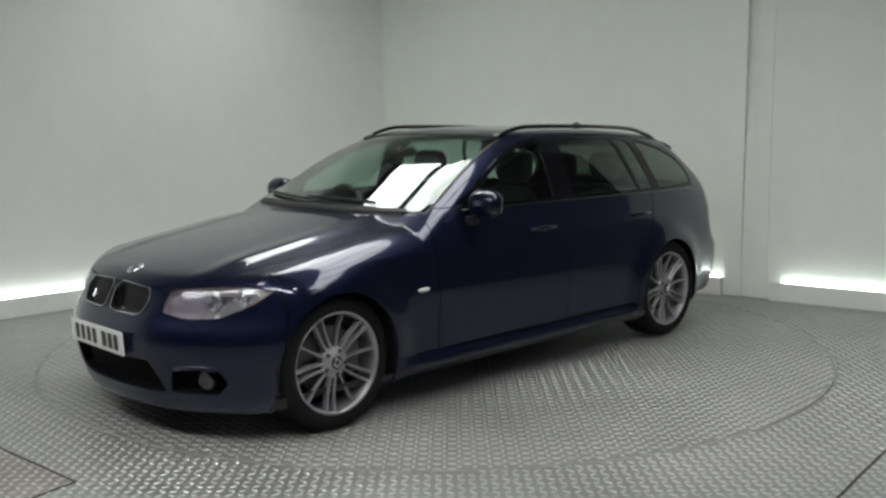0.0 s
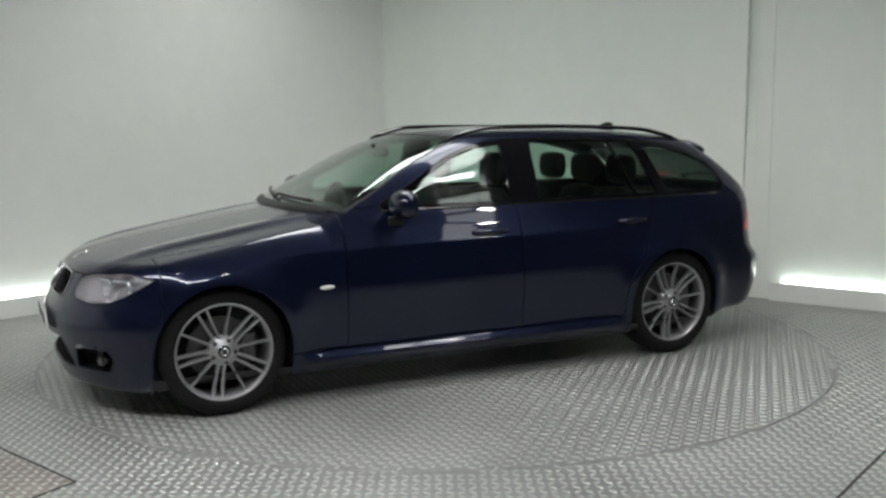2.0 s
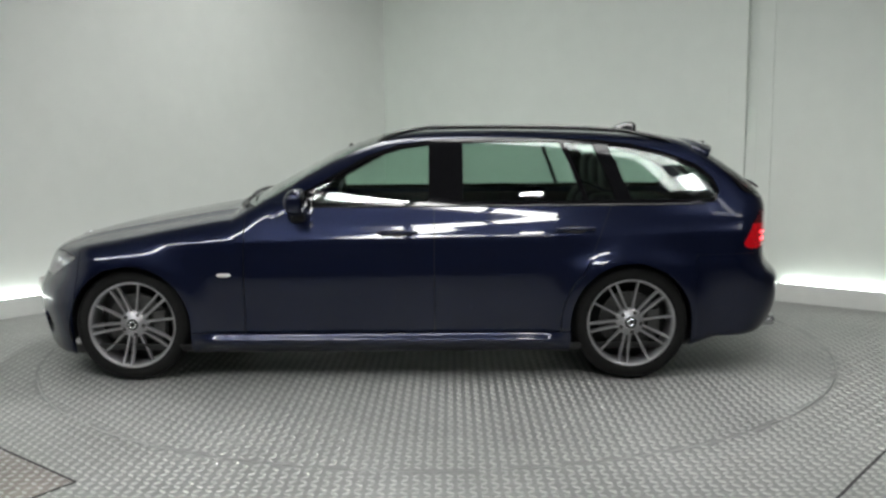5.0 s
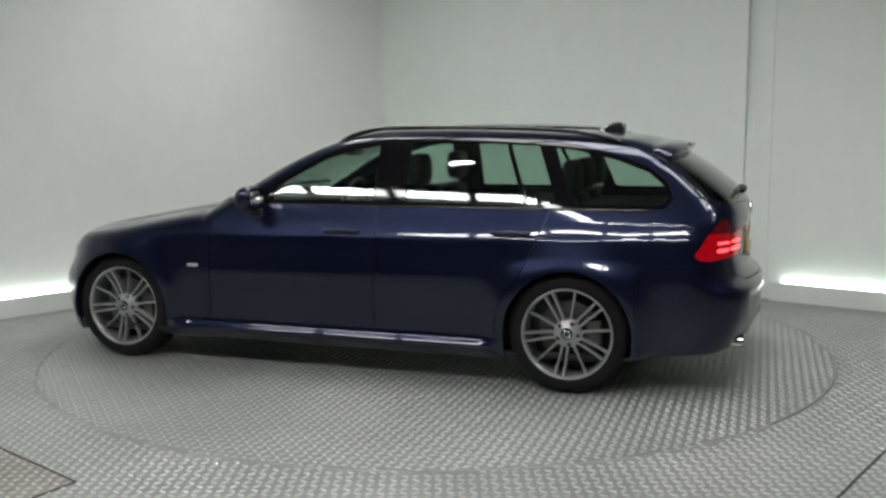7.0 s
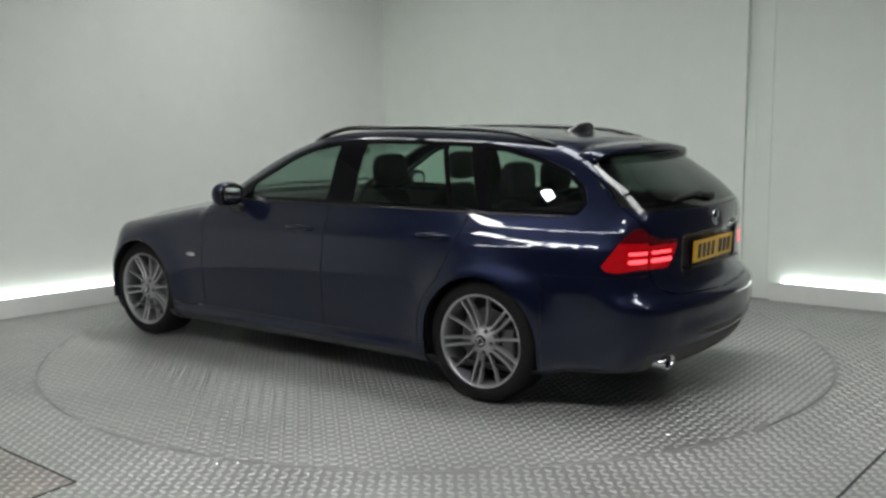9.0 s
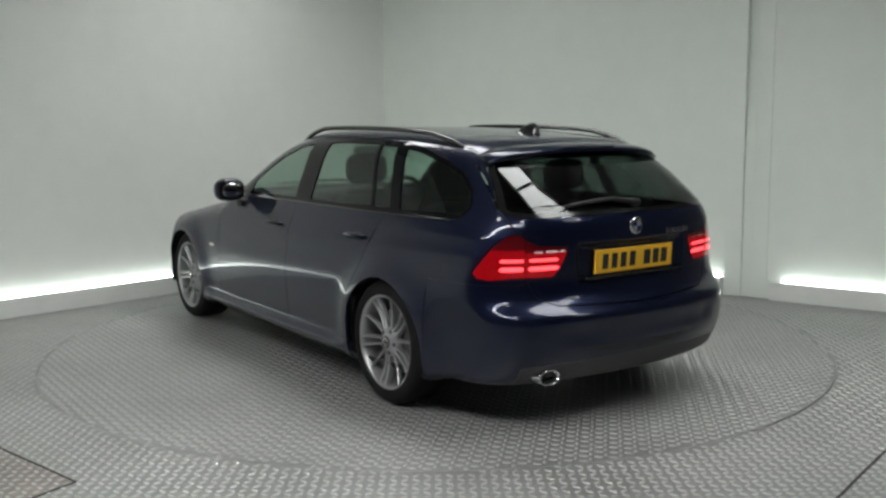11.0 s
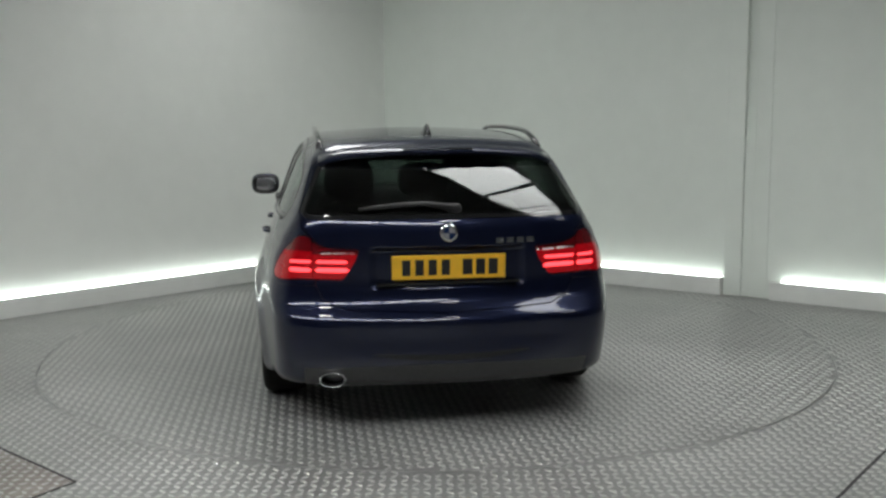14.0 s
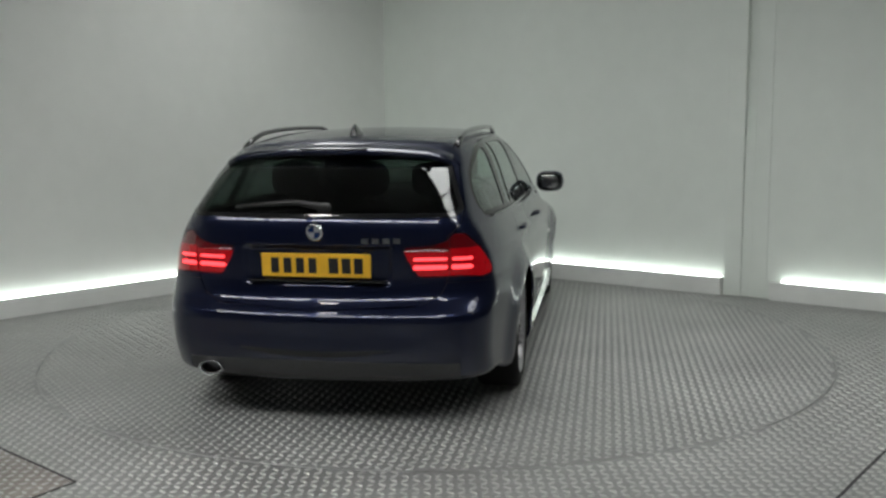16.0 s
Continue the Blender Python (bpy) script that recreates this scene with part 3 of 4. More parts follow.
# lamps
head_lamp = polygon_field([(-1.50, 0.590), (-1.47, 0.668), (-1.36, 0.690), (-1.02, 0.708), (-0.78, 0.690), (-0.93, 0.632), (-1.10, 0.585), (-1.33, 0.570)], 0.006)
head_field = where(lambda p: head_lamp(Y(p) - X(p) + 0.105, Z(p)), lambda p: X(p) > 1.4)
head_lens, rest = carve(rest, head_field)
for half in sided(head_lens):
    s = 1 if net_points[half[0][0]].y > 0 else -1
    lamp = skin_part("headlight", half, CLEAR, car, "clear swept-back headlight", 0.003, True)
    lamp.visible_shadow = False
    # bowl in two tones: dark purplish reflections of its inner half put into the colour
    outer_bowl, inner_bowl = split(half, lambda p: 0.665 + 0.5 * (Z(p) - 0.637) - Y(p))
    skin_part("reflector_bowl", outer_bowl, SILVER, lamp, "bright silver outer reflector", -0.020, False, -0.026)
    skin_part("tinted_inner_bowl", inner_bowl, SMOKE, lamp, "darker inner half of the bowl, purplish reflections in its colour", -0.026, False, -0.032)
    for y0, x0, r in ((0.60, 0, 0.040), (0.70, 0, 0.037)):
        bm = bmesh.new()
        lathe(bm, [(0.001, 0.0), (r * 0.8, 0.012), (r, 0.02), (r * 1.12, 0.0), (r * 1.12, -0.05)], 24)
        bmesh.ops.transform(bm, matrix=pose(skin_x(y0, 0.637, 1) - 0.038, s * y0, 0.637, 0, 0, -90 + s * 14), verts=bm.verts)
        part("lamp_ring", bm, CHROME, lamp, "bright lamp ring", True)
    bm = bmesh.new()
    tube(bm, [(skin_x(yy, 0.672, 1) - 0.022, s * yy, 0.672) for yy in (0.54, 0.60, 0.66, 0.72, 0.76)], 0.009, 8)
    part("light_brow", bm, CHROME, lamp, "bright strip along the lamp's top")
    bm = bmesh.new()
    xs = skin_x(0.765, 0.632, 1)
    blob(bm, (xs - 0.075, s * 0.74 - 0.02, 0.612), (xs - 0.015, s * 0.74 + 0.02, 0.640))
    part("turn_signal", bm, AMBER, lamp, "amber turn signal")

tail_lamp = polygon_field([(-1.735, 0.722), (-1.80, 0.800), (-1.822, 0.850), (-1.66, 0.856), (-1.57, 0.880), (-1.53, 0.912), (-1.45, 0.910), (-1.345, 0.850), (-1.225, 0.745), (-1.25, 0.722), (-1.33, 0.714), (-1.48, 0.724), (-1.62, 0.722)], 0.004)
tail_field = where(lambda p: tail_lamp(Y(p) + X(p), Z(p)), lambda p: X(p) < -1.7)
tail_lens, rest = carve(rest, tail_field)
outer_lens, inner_lens = carve(tail_lens, lambda p: -1.560 - (Y(p) + X(p)), 0.0025)
for polys, name in ((outer_lens, "tail_light"), (inner_lens, "tailgate_light")):
    for half in sided(polys):
        wide = (lambda p: np.maximum(Y(p) + X(p) + 1.40, -1.552 - Y(p) - X(p))) if name == "tail_light" else (lambda p: np.maximum(Y(p) + X(p) + 1.572, -1.77 - Y(p) - X(p)))
        bars, lens = split(half, lambda p: np.maximum(wide(p), np.minimum(np.abs(Z(p) - 0.762) - 0.010, np.abs(Z(p) - 0.804) - 0.009)))
        low, high = split(lens, (lambda p: Z(p) - 0.848) if name == "tail_light" else (lambda p: Z(p) - 0.833))
        lamp = skin_part(name, low, RED, car, "lit red tail light", 0.02)
        if high and name == "tail_light":
            skin_part("upper_lens", high, DARKRED, lamp, "unlit dark red upper lens", 0.02)
        elif high:
            clear, frame_red = split(high, lambda p: np.maximum(np.abs(Z(p) - 0.843) - 0.007, np.abs(Y(p) + X(p) + 1.69) - 0.10))
            skin_part("upper_lens", frame_red, DARKRED, lamp, "unlit dark red upper lens", 0.02)
            skin_part("reverse_lens", clear, SMOKE, lamp, "pale grey unlit reversing lamp strip", 0.02)
        up, dn = [q for q in bars if sum(net_points[i].z for i in q) / len(q) > 0.79], [q for q in bars if sum(net_points[i].z for i in q) / len(q) <= 0.79]
        for b in (up, dn):
            if b:
                skin_part("light_bar", b, REDBAR, lamp, "bright glowing red bar", 0.02)

# grille, intakes
kidney = polygon_field([(0.034, 0.582), (0.028, 0.662), (0.05, 0.682), (0.275, 0.672), (0.302, 0.64), (0.280, 0.585), (0.25, 0.572), (0.06, 0.572)], 0.006)
kidney_field = where(lambda p: kidney(Y(p), Z(p)), lambda p: X(p) > 1.7)
frame_ring, rest = carve(rest, lambda p: kidney_field(p) - 0.0050, 0.001)
opening, frame_ring = split(frame_ring, kidney_field)
for half in sided(opening):
    s = 1 if net_points[half[0][0]].y > 0 else -1
    grille = skin_part("kidney_grille", half, BLACK, car, "black kidney shaped grille with a chrome frame", -0.042, False, -0.045)
    ring = [q for q in frame_ring if net_points[q[0]].y * s > 0]
    skin_part("grille_frame", ring, CHROME, grille, "chrome grille frame", 0.03, False, 0.006)
    for k in range(12):
        y0 = 0.046 + k * 0.021
        bm = bmesh.new()
        xf = [front_line(np.array([z]))[0] - 0.15 * (y0 / 0.6) ** 2.5 - 0.028 for z in (0.57, 0.625, 0.68)]
        for z0, z1, xa, xb in ((0.565, 0.625, xf[0], xf[1]), (0.625, 0.682, xf[1], xf[2])):
            vs = [bm.verts.new(c) for c in ((xa, s * (y0 - 0.003), z0), (xa, s * (y0 + 0.003), z0), (xb, s * (y0 + 0.003), z1), (xb, s * (y0 - 0.003), z1),
                                            (xa - 0.02, s * (y0 - 0.003), z0), (xa - 0.02, s * (y0 + 0.003), z0), (xb - 0.02, s * (y0 + 0.003), z1), (xb - 0.02, s * (y0 - 0.003), z1))]
            for q in ((0, 1, 2, 3), (0, 3, 7, 4), (1, 5, 6, 2), (4, 7, 6, 5)):
                bm.faces.new([vs[i] for i in q])
        bmesh.ops.recalc_face_normals(bm, faces=bm.faces)
        part("slat", bm, GLOSSBLACK, grille)
low_air = polygon_field([(-0.42, 0.235), (0.42, 0.235), (0.40, 0.30), (0.36, 0.365), (-0.36, 0.365), (-0.40, 0.30)], 0.01)
fog_air = polygon_field([(0.47, 0.245), (0.66, 0.245), (0.70, 0.30), (0.665, 0.355), (0.50, 0.335)], 0.01)
for field, name, label in ((lambda p: low_air(p[:, 1], Z(p)), "lower_intake", "black lower air intake"), (lambda p: fog_air(Y(p), Z(p)), "side_intake", "black fog lamp recess")):
    cut, rest = carve(rest, where(field, lambda p: X(p) > 1.6), 0.0)
    for half in ([cut] if name == "lower_intake" else sided(cut)):
        skin_part(name, half, VOID, car, label, -0.044, False, -0.05)

# panels
bonnet, rest = carve(rest, where(lambda p: np.maximum(np.maximum(Y(p) - np.minimum(0.70, 0.70 - 0.30 * np.clip(X(p) - 1.25, 0, 1) ** 1.6), 0.868 - 0.26 * Y(p) ** 2 - X(p)),
                                                      X(p) - (2.012 - 0.15 * (Y(p) / 0.6) ** 2.5)), lambda p: (Z(p) > 0.64) & (X(p) > 0.5)))
skin_part("bonnet", bonnet, PAINT, car)
gate_shape = polygon_field([(-0.52, 1.40), (0.52, 1.40), (0.59, 1.25), (0.665, 1.02), (0.655, 0.95), (0.60, 0.90), (0.60, 0.69), (0.57, 0.63), (0.48, 0.59), (0.0, 0.572), (-0.48, 0.59), (-0.57, 0.63), (-0.60, 0.69), (-0.60, 0.90), (-0.655, 0.95), (-0.665, 1.02), (-0.59, 1.25)])
gate, rest = carve(rest, where(lambda p: np.maximum(gate_shape(p[:, 1], Z(p)), X(p) + 1.80), lambda p: X(p) < -1.6))
skin_part("tailgate", gate, PAINT, car)
roof, rest = carve(rest, where(lambda p: np.maximum(Y(p) - (0.565 - 0.02 * (X(p) + 0.9) ** 2), np.maximum(X(p) + 0.0 + 0.2 * Y(p) ** 2, -1.80 - X(p))), lambda p: Z(p) > 1.15))
skin_part("roof", roof, PAINT, car)
front_bumper, rest = carve(rest, lambda p: 1.665 + 0.15 * np.clip(0.6 - Z(p), 0, 1) - X(p))
skin_part("front_bumper", front_bumper, PAINT, car)
rear_bumper, rest = carve(rest, where(lambda p: np.maximum(Z(p) - 0.69, X(p) + 1.735), lambda p: X(p) < -1.4), 0.0012)
insert, rear_bumper = carve(rear_bumper, where(lambda p: np.maximum(Z(p) - 0.318 - 0.02 * np.cos(np.clip(Y(p) / 0.62, 0, 1) * 1.57), Y(p) - 0.66), lambda p: X(p) < -2.1), 0.001)
skin_part("rear_bumper", rear_bumper, PAINT, car)
skin_part("bumper_insert", insert, DIFFUSER, car, "dark grey lower bumper insert")
sill, rest = carve(rest, lambda p: np.maximum(Z(p) - 0.275, np.abs(X(p)) - 1.15))
for half in sided([q for q in sill if abs(net_points[q[0]].y) > 0.3]):
    skin_part("sill", half, PAINT, car)
front_door, rest = carve(rest, where(lambda p: np.maximum(np.maximum(X(p) - 0.745, -0.30 - X(p)), np.maximum(0.275 - Z(p), Z(p) - 0.98)), lambda p: Y(p) > 0.4))
rear_door, rest = carve(rest, where(lambda p: np.maximum(np.maximum(X(p) + 0.30, -1.06 - 0.42 * np.clip(Z(p) - 0.45, 0, 1) - X(p)), np.maximum(0.275 - Z(p), np.maximum(Z(p) - 0.98, 0.385 - np.hypot(X(p) + AXLE, Z(p) - WHEEL_R)))), lambda p: Y(p) > 0.4))
wing, rest = carve(rest, where(lambda p: np.maximum(0.745 - X(p), Z(p) - 0.96), lambda p: Y(p) > 0.4))
DOORS = {}
for polys, name in ((front_door, "front_door"), (rear_door, "rear_door"), (wing, "front_wing"), ([q for q in rest if abs(net_points[q[0]].y) > 0.35 or net_points[q[0]].z > 0.3], "side_frame")):
    for half, s in zip(sided(polys), (1, -1)):
        DOORS[name, s] = skin_part(name, half, PAINT, car)
# underside and cabin lining
floor_pan = [q for q in SKIN if max(net_points[i].z for i in q) < 0.21]
skin_part("underbody", floor_pan, BLACK, car, "dark underside", 0.01, False, -0.01)
lining = [q for q in SKIN if max(net_points[i].z for i in q) < 0.955 and -2.4 < net_points[q[0]].x < 0.85 and all(abs(net_points[q[0]].x - a) > 0.40 or net_points[q[0]].z > 0.72 for a in (AXLE, -AXLE)) and net_points[q[0]].z > 0.22]
skin_part("cabin_lining", lining, LINING, car, "dark cabin lining", 0.004, False, -0.055)
skin_part("headliner", roof, HEADLINER, car, "grey headliner", 0.004, False, -0.03)


# ---- wheels ----
def build_wheel(ax, s):
    wheel = empty("wheel", car)
    wheel.location = (ax, s * (0.855 if ax > 0 else 0.872), WHEEL_R)
    wheel.rotation_euler = (0, 0, 0 if s > 0 else math.pi)
    bm = bmesh.new()
    lathe(bm, [(0.236, -0.01), (0.245, 0.002), (0.27, 0.006), (0.296, 0.0), (0.311, -0.016), (0.317, -0.035), (0.318, -0.11), (0.316, -0.19), (0.305, -0.215), (0.27, -0.22), (0.235, -0.21)], 64)
    part("tyre", bm, RUBBER, wheel, "black low-profile tyre", True)
    bm = bmesh.new()
    lathe(bm, [(0.232, -0.19), (0.222, -0.06), (0.226, -0.02), (0.232, -0.004), (0.242, 0.001), (0.243, -0.008), (0.238, -0.012), (0.240, -0.195)], 64)
    rim = part("rim", bm, ALLOY, wheel, "grey alloy rim", True)

    def spoke(angle, offset, w0, w1, depth, z0, z1):
        bm = bmesh.new()
        n = 6
        rows = []
        for i in range(n + 1):
            t = i / n
            r = 0.052 + (0.232 - 0.052) * t
            w = w0 + (w1 - w0) * t
            y = z0 + (z1 - z0) * t ** 1.5 - 0.010 * math.sin(math.pi * t)
            o = offset * (0.55 + 0.45 * t)
            rows.append([bm.verts.new((r, y - dy, o + dz)) for dy, dz in ((depth, -w), (0.006, -w), (0, -w * 0.6), (0, w * 0.6), (0.006, w), (depth, w))])
        for a, b in zip(rows, rows[1:]):
            for k in range(5):
                bm.faces.new((a[k], a[k + 1], b[k + 1], b[k]))
        bm.faces.new(rows[0])
        bm.faces.new(rows[-1][::-1])
        bmesh.ops.recalc_face_normals(bm, faces=bm.faces)
        bmesh.ops.rotate(bm, verts=bm.verts, matrix=Matrix.Rotation(angle, 3, "Y"))
        part("spoke", bm, ALLOY, rim)

    for k in range(5):
        a = 2 * math.pi * k / 5 + math.radians(SPOKE_TURN[ax > 0])
        spoke(a, -0.023, 0.0080, 0.0068, 0.03, -0.022, -0.006)
        spoke(a, 0.023, 0.0080, 0.0068, 0.03, -0.022, -0.006)
        b = a + math.pi / 5
        spoke(b, 0.0, 0.0075, 0.0055, 0.024, -0.028, -0.010)
        bm = bmesh.new()
        lathe(bm, [(0.0005, -0.016), (0.009, -0.016), (0.011, -0.02), (0.011, -0.04)], 12)
        bmesh.ops.translate(bm, verts=bm.verts, vec=(0.057 * math.cos(b), 0, 0.057 * math.sin(b)))
        part("wheel_bolt", bm, DISC, wheel, "dark wheel bolt", True)
    bm = bmesh.new()
    lathe(bm, [(0.0005, -0.012), (0.034, -0.012), (0.040, -0.016), (0.068, -0.026), (0.076, -0.034), (0.076, -0.07)], 40)
    part("hub", bm, ALLOY, wheel, "", True)
    bm = bmesh.new()
    lathe(bm, [(0.0005, -0.006), (0.026, -0.0065), (0.031, -0.010), (0.031, -0.016)], 32)
    cap = part("centre_cap", bm, GLOSSBLACK, wheel, "round dark centre cap", True)
    bm = bmesh.new()
    lathe(bm, [(0.012, -0.0052), (0.022, -0.0056), (0.022, -0.0075), (0.012, -0.0075)], 24, True)
    part("cap_ring", bm, CHROME, cap, "", True)
    bm = bmesh.new()
    lathe(bm, [(0.04, -0.10), (0.075, -0.092), (0.08, -0.085), (0.163, -0.085), (0.163, -0.108), (0.04, -0.108)], 48)
    part("brake_disc", bm, DISC, wheel, "dull steel brake disc")
    bm = bmesh.new()
    box(bm, (-0.17, -0.125, -0.075), (-0.095, -0.058, 0.075), None, 0.012)
    part("brake_caliper", bm, DISC, wheel, "dark brake caliper")
    bm = bmesh.new()
    lathe(bm, [(0.0005, -0.20), (0.236, -0.20)], 40)
    part("wheel_back", bm, BLACK, wheel, "dark inner side")
    # liner of the wheel opening
    bm = bmesh.new()
    n = 26
    rows = []
    for i in range(n + 1):
        a = math.pi * (i / n) * 1.16 - 0.08 * math.pi
        r = ARCH_R + 0.012
        rows.append([bm.verts.new((ax + r * math.cos(a), s * y, WHEEL_R + r * math.sin(a))) for y in (0.865, 0.83, 0.55)])
    for a, b in zip(rows, rows[1:]):
        for k in range(2):
            bm.faces.new((a[k], b[k], b[k + 1], a[k + 1]))
    bm.faces.new([r[2] for r in rows])
    part("arch_liner", bm, BLACK, car, "black wheel arch liner")


SPOKE_TURN = {True: 80.0, False: 80.0}
for ax in (AXLE, -AXLE):
    for s in (1, -1):
        build_wheel(ax, s)


# ---- outside fittings ----
for s in (1, -1):
    # roof rail
    bm = bmesh.new()
    pts = []
    for i in range(25):
        t = i / 24
        x = 0.02 - 1.66 * t
        y = 0.572 - 0.02 * (x + 0.85) ** 2
        lift = 0.040 * min(1, 6 * t, 6 * (1 - t)) ** 0.6 if 0 < t < 1 else 0.0
        pts.append((x, s * y, skin_z(x, y) + lift - 0.004))
    tube(bm, pts, 0.016, 10, 0.8)
    part("roof_rail", bm, GLOSSBLACK, car, "black roof rail", True)
    # door mirror
    mirror = empty("door_mirror", car)
    mirror.location = (0.43, s * 0.815, 0.945)
    bm = bmesh.new()
    vs = blob(bm, (-0.045, 0.0 if s > 0 else -0.195, -0.02), (0.075, 0.195 if s > 0 else 0.0, 0.128), 2.8)
    for v in vs:
        v.co.x = max(v.co.x, -0.030)
        if v.co.x > 0.02:
            v.co.z = 0.05 + (v.co.z - 0.05) * (1 - (v.co.x - 0.02) * 5)
    part("housing", bm, PAINT, mirror, "", True)
    bm = bmesh.new()
    blob(bm, (-0.0375, (0.030 if s > 0 else -0.158), 0.008), (-0.030, (0.158 if s > 0 else -0.030), 0.096), 3.0)
    rim_bm = bmesh.new()
    blob(rim_bm, (-0.035, (0.008 if s > 0 else -0.186), -0.012), (-0.022, (0.186 if s > 0 else -0.008), 0.118), 3.2)
    part("mirror_rim", rim_bm, GLOSSBLACK, mirror, "black rim round the mirror glass")
    part("mirror_glass", bm, CHROME, mirror, "silvered mirror glass", True)
    bm = bmesh.new()
    box(bm, (-0.02, min(0, -s * 0.07), -0.06), (0.06, max(0.03, -s * 0.07 + 0.03), -0.012), None, 0.012)
    part("mirror_foot", bm, BLACK, mirror, "black mirror foot")
    # handles
    for x, name in ((-0.10, "front_door"), (-1.07, "rear_door")):
        bm = bmesh.new()
        z = 0.825 + (0.012 if x < -0.5 else 0)
        pts = [(x + 0.105, s * (skin_y(x + 0.105, z) + 0.004), z), (x + 0.085, s * (skin_y(x + 0.08, z) + 0.020), z), (x, s * (skin_y(x, z) + 0.026), z + 0.004), (x - 0.085, s * (skin_y(x - 0.08, z) + 0.020), z + 0.002), (x - 0.105, s * (skin_y(x - 0.105, z) + 0.004), z)]
        tube(bm, pts, [0.008, 0.010, 0.011, 0.010, 0.008], 10, 1.0)
        part("door_handle", bm, PAINT, DOORS[name, s], "", True)
        # flat dark lozenge on the skin paints the shade of the handle's recess
        bm = bmesh.new()
        rim = []
        for k in range(20):
            a = 2 * math.pi * k / 20
            xx, zz = x + 0.078 * math.cos(a), z - 0.004 + 0.020 * math.sin(a) * (1 - 0.3 * abs(math.cos(a)))
            rim.append(bm.verts.new((xx, s * (skin_y(xx, zz) + 0.0015), zz)))
        mid = bm.verts.new((x, s * (skin_y(x, z) + 0.001), z - 0.004))
        for k in range(20):
            bm.faces.new((rim[k], rim[(k + 1) % 20], mid) if s < 0 else (rim[(k + 1) % 20], rim[k], mid))
        part("handle_shade", bm, BLACK, DOORS[name, s], "flat dark patch painting the shade in the handle recess", True)
    # side repeater
    bm = bmesh.new()
    y = skin_y(0.855, 0.60)
    blob(bm, (0.815, s * y - 0.008, 0.587), (0.895, s * y + 0.008, 0.609), 2.4, 8)
    part("side_repeater", bm, PLATEWHITE, car, "small clear side turn signal", True)
    # chrome-dark belt strip
    bm = bmesh.new()
    pts = [(x, s * (skin_y(x, 0.963) + 0.002), 0.963) for x in np.linspace(0.52, -1.80, 30)]
    tube(bm, pts, 0.006, 6)
    part("belt_strip", bm, GLOSSBLACK, car, "black belt line strip", True)
    # fog lamp
    bm = bmesh.new()
    lathe(bm, [(0.0005, 0.006), (0.034, 0.0), (0.042, 0.004), (0.046, -0.01), (0.046, -0.04)], 24)
    bmesh.ops.transform(bm, matrix=pose(skin_x(0.60, 0.295, 1) - 0.03, s * 0.60, 0.295, 0, 0, -90 + s * 12), verts=bm.verts)
    part("fog_lamp", bm, GLOSSBLACK, car, "round fog lamp", True)
    # ridge in body paint over the fog lamp, added to imitate a curved highlight
    bm = bmesh.new()
    tube(bm, [(skin_x(yy, zz, 1) - 0.004, s * yy, zz) for yy, zz in ((0.50, 0.345), (0.56, 0.356), (0.62, 0.360), (0.67, 0.350))], 0.011, 8)
    part("fog_highlight_ridge", bm, PAINT, car, "added glossy ridge imitating the highlight over the fog lamp", True)
    # front wiper
    bm = bmesh.new()
    y0 = 0.42 if s > 0 else -0.10
    pts = []
    for i in range(9):
        yy = y0 - 0.56 * i / 8
        x = 0.845 - 0.26 * yy * yy - 0.03 - 0.02 * i / 8
        pts.append((x, yy, skin_z(x, abs(yy)) + 0.016))
    tube(bm, pts, 0.010, 6)
    part("wiper", bm, BLACK, car, "black windscreen wiper")

# cowl below the screen
bm = bmesh.new()
rows = []
for i in range(21):
    y = -0.64 + 1.28 * i / 20
    x0 = 0.868 - 0.26 * y * y
    rows.append([bm.verts.new((x0 + dx, y, skin_z(x0 + dx, abs(y)) + dz)) for dx, dz in ((-0.02, 0.012), (0.0, 0.012), (0.022, 0.008), (0.022, -0.03))])
for a, b in zip(rows, rows[1:]):
    for k in range(3):
        bm.faces.new((a[k], a[k + 1], b[k + 1], b[k]))
part("cowl", bm, BLACK, car, "black cowl below the windscreen", True)

# aerial fin
bm = bmesh.new()
z = skin_z(-1.45, 0) - 0.004
rows = []
for i in range(9):
    t = i / 8
    h = 0.062 * math.sin(min(t * 1.15, 1) * math.pi / 2) ** 1.3 if t < 0.95 else 0.05
    w = 0.030 * (1 - 0.3 * t)
    x = -1.36 - 0.19 * t
    zz = skin_z(x, 0) - 0.004
    rows.append([bm.verts.new((x, k * w, zz + h * (1 - abs(k) ** 1.5) + 0.001)) for k in (-1, -0.6, -0.25, 0, 0.25, 0.6, 1)])
for a, b in zip(rows, rows[1:]):
    for k in range(6):
        bm.faces.new((a[k], a[k + 1], b[k + 1], b[k]))
bm.faces.new(rows[-1])
part("aerial_fin", bm, GLOSSBLACK, car, "small dark roof aerial fin", True)

# roof spoiler over the rear glass
bm = bmesh.new()
rows = []
for i in range(21):
    y = -0.57 + 1.14 * i / 20
    e = 1 - abs(y / 0.57) ** 6
    xs = -1.785 + 0.05 * y * y
    zt = skin_z(xs, abs(y)) + 0.008
    xr = -1.945 + 0.16 * y * y + 0.03 * (1 - e)
    zr = zt - 0.026
    rows.append([bm.verts.new(c) for c in ((xs, y, zt), ((xs + xr) / 2, y, (zt + zr) / 2 + 0.003), (xr + 0.006, y, zr), (xr, y, zr - 0.006), (xr + 0.012, y, zr - 0.026), (xs - 0.02, y, zt - 0.055))])
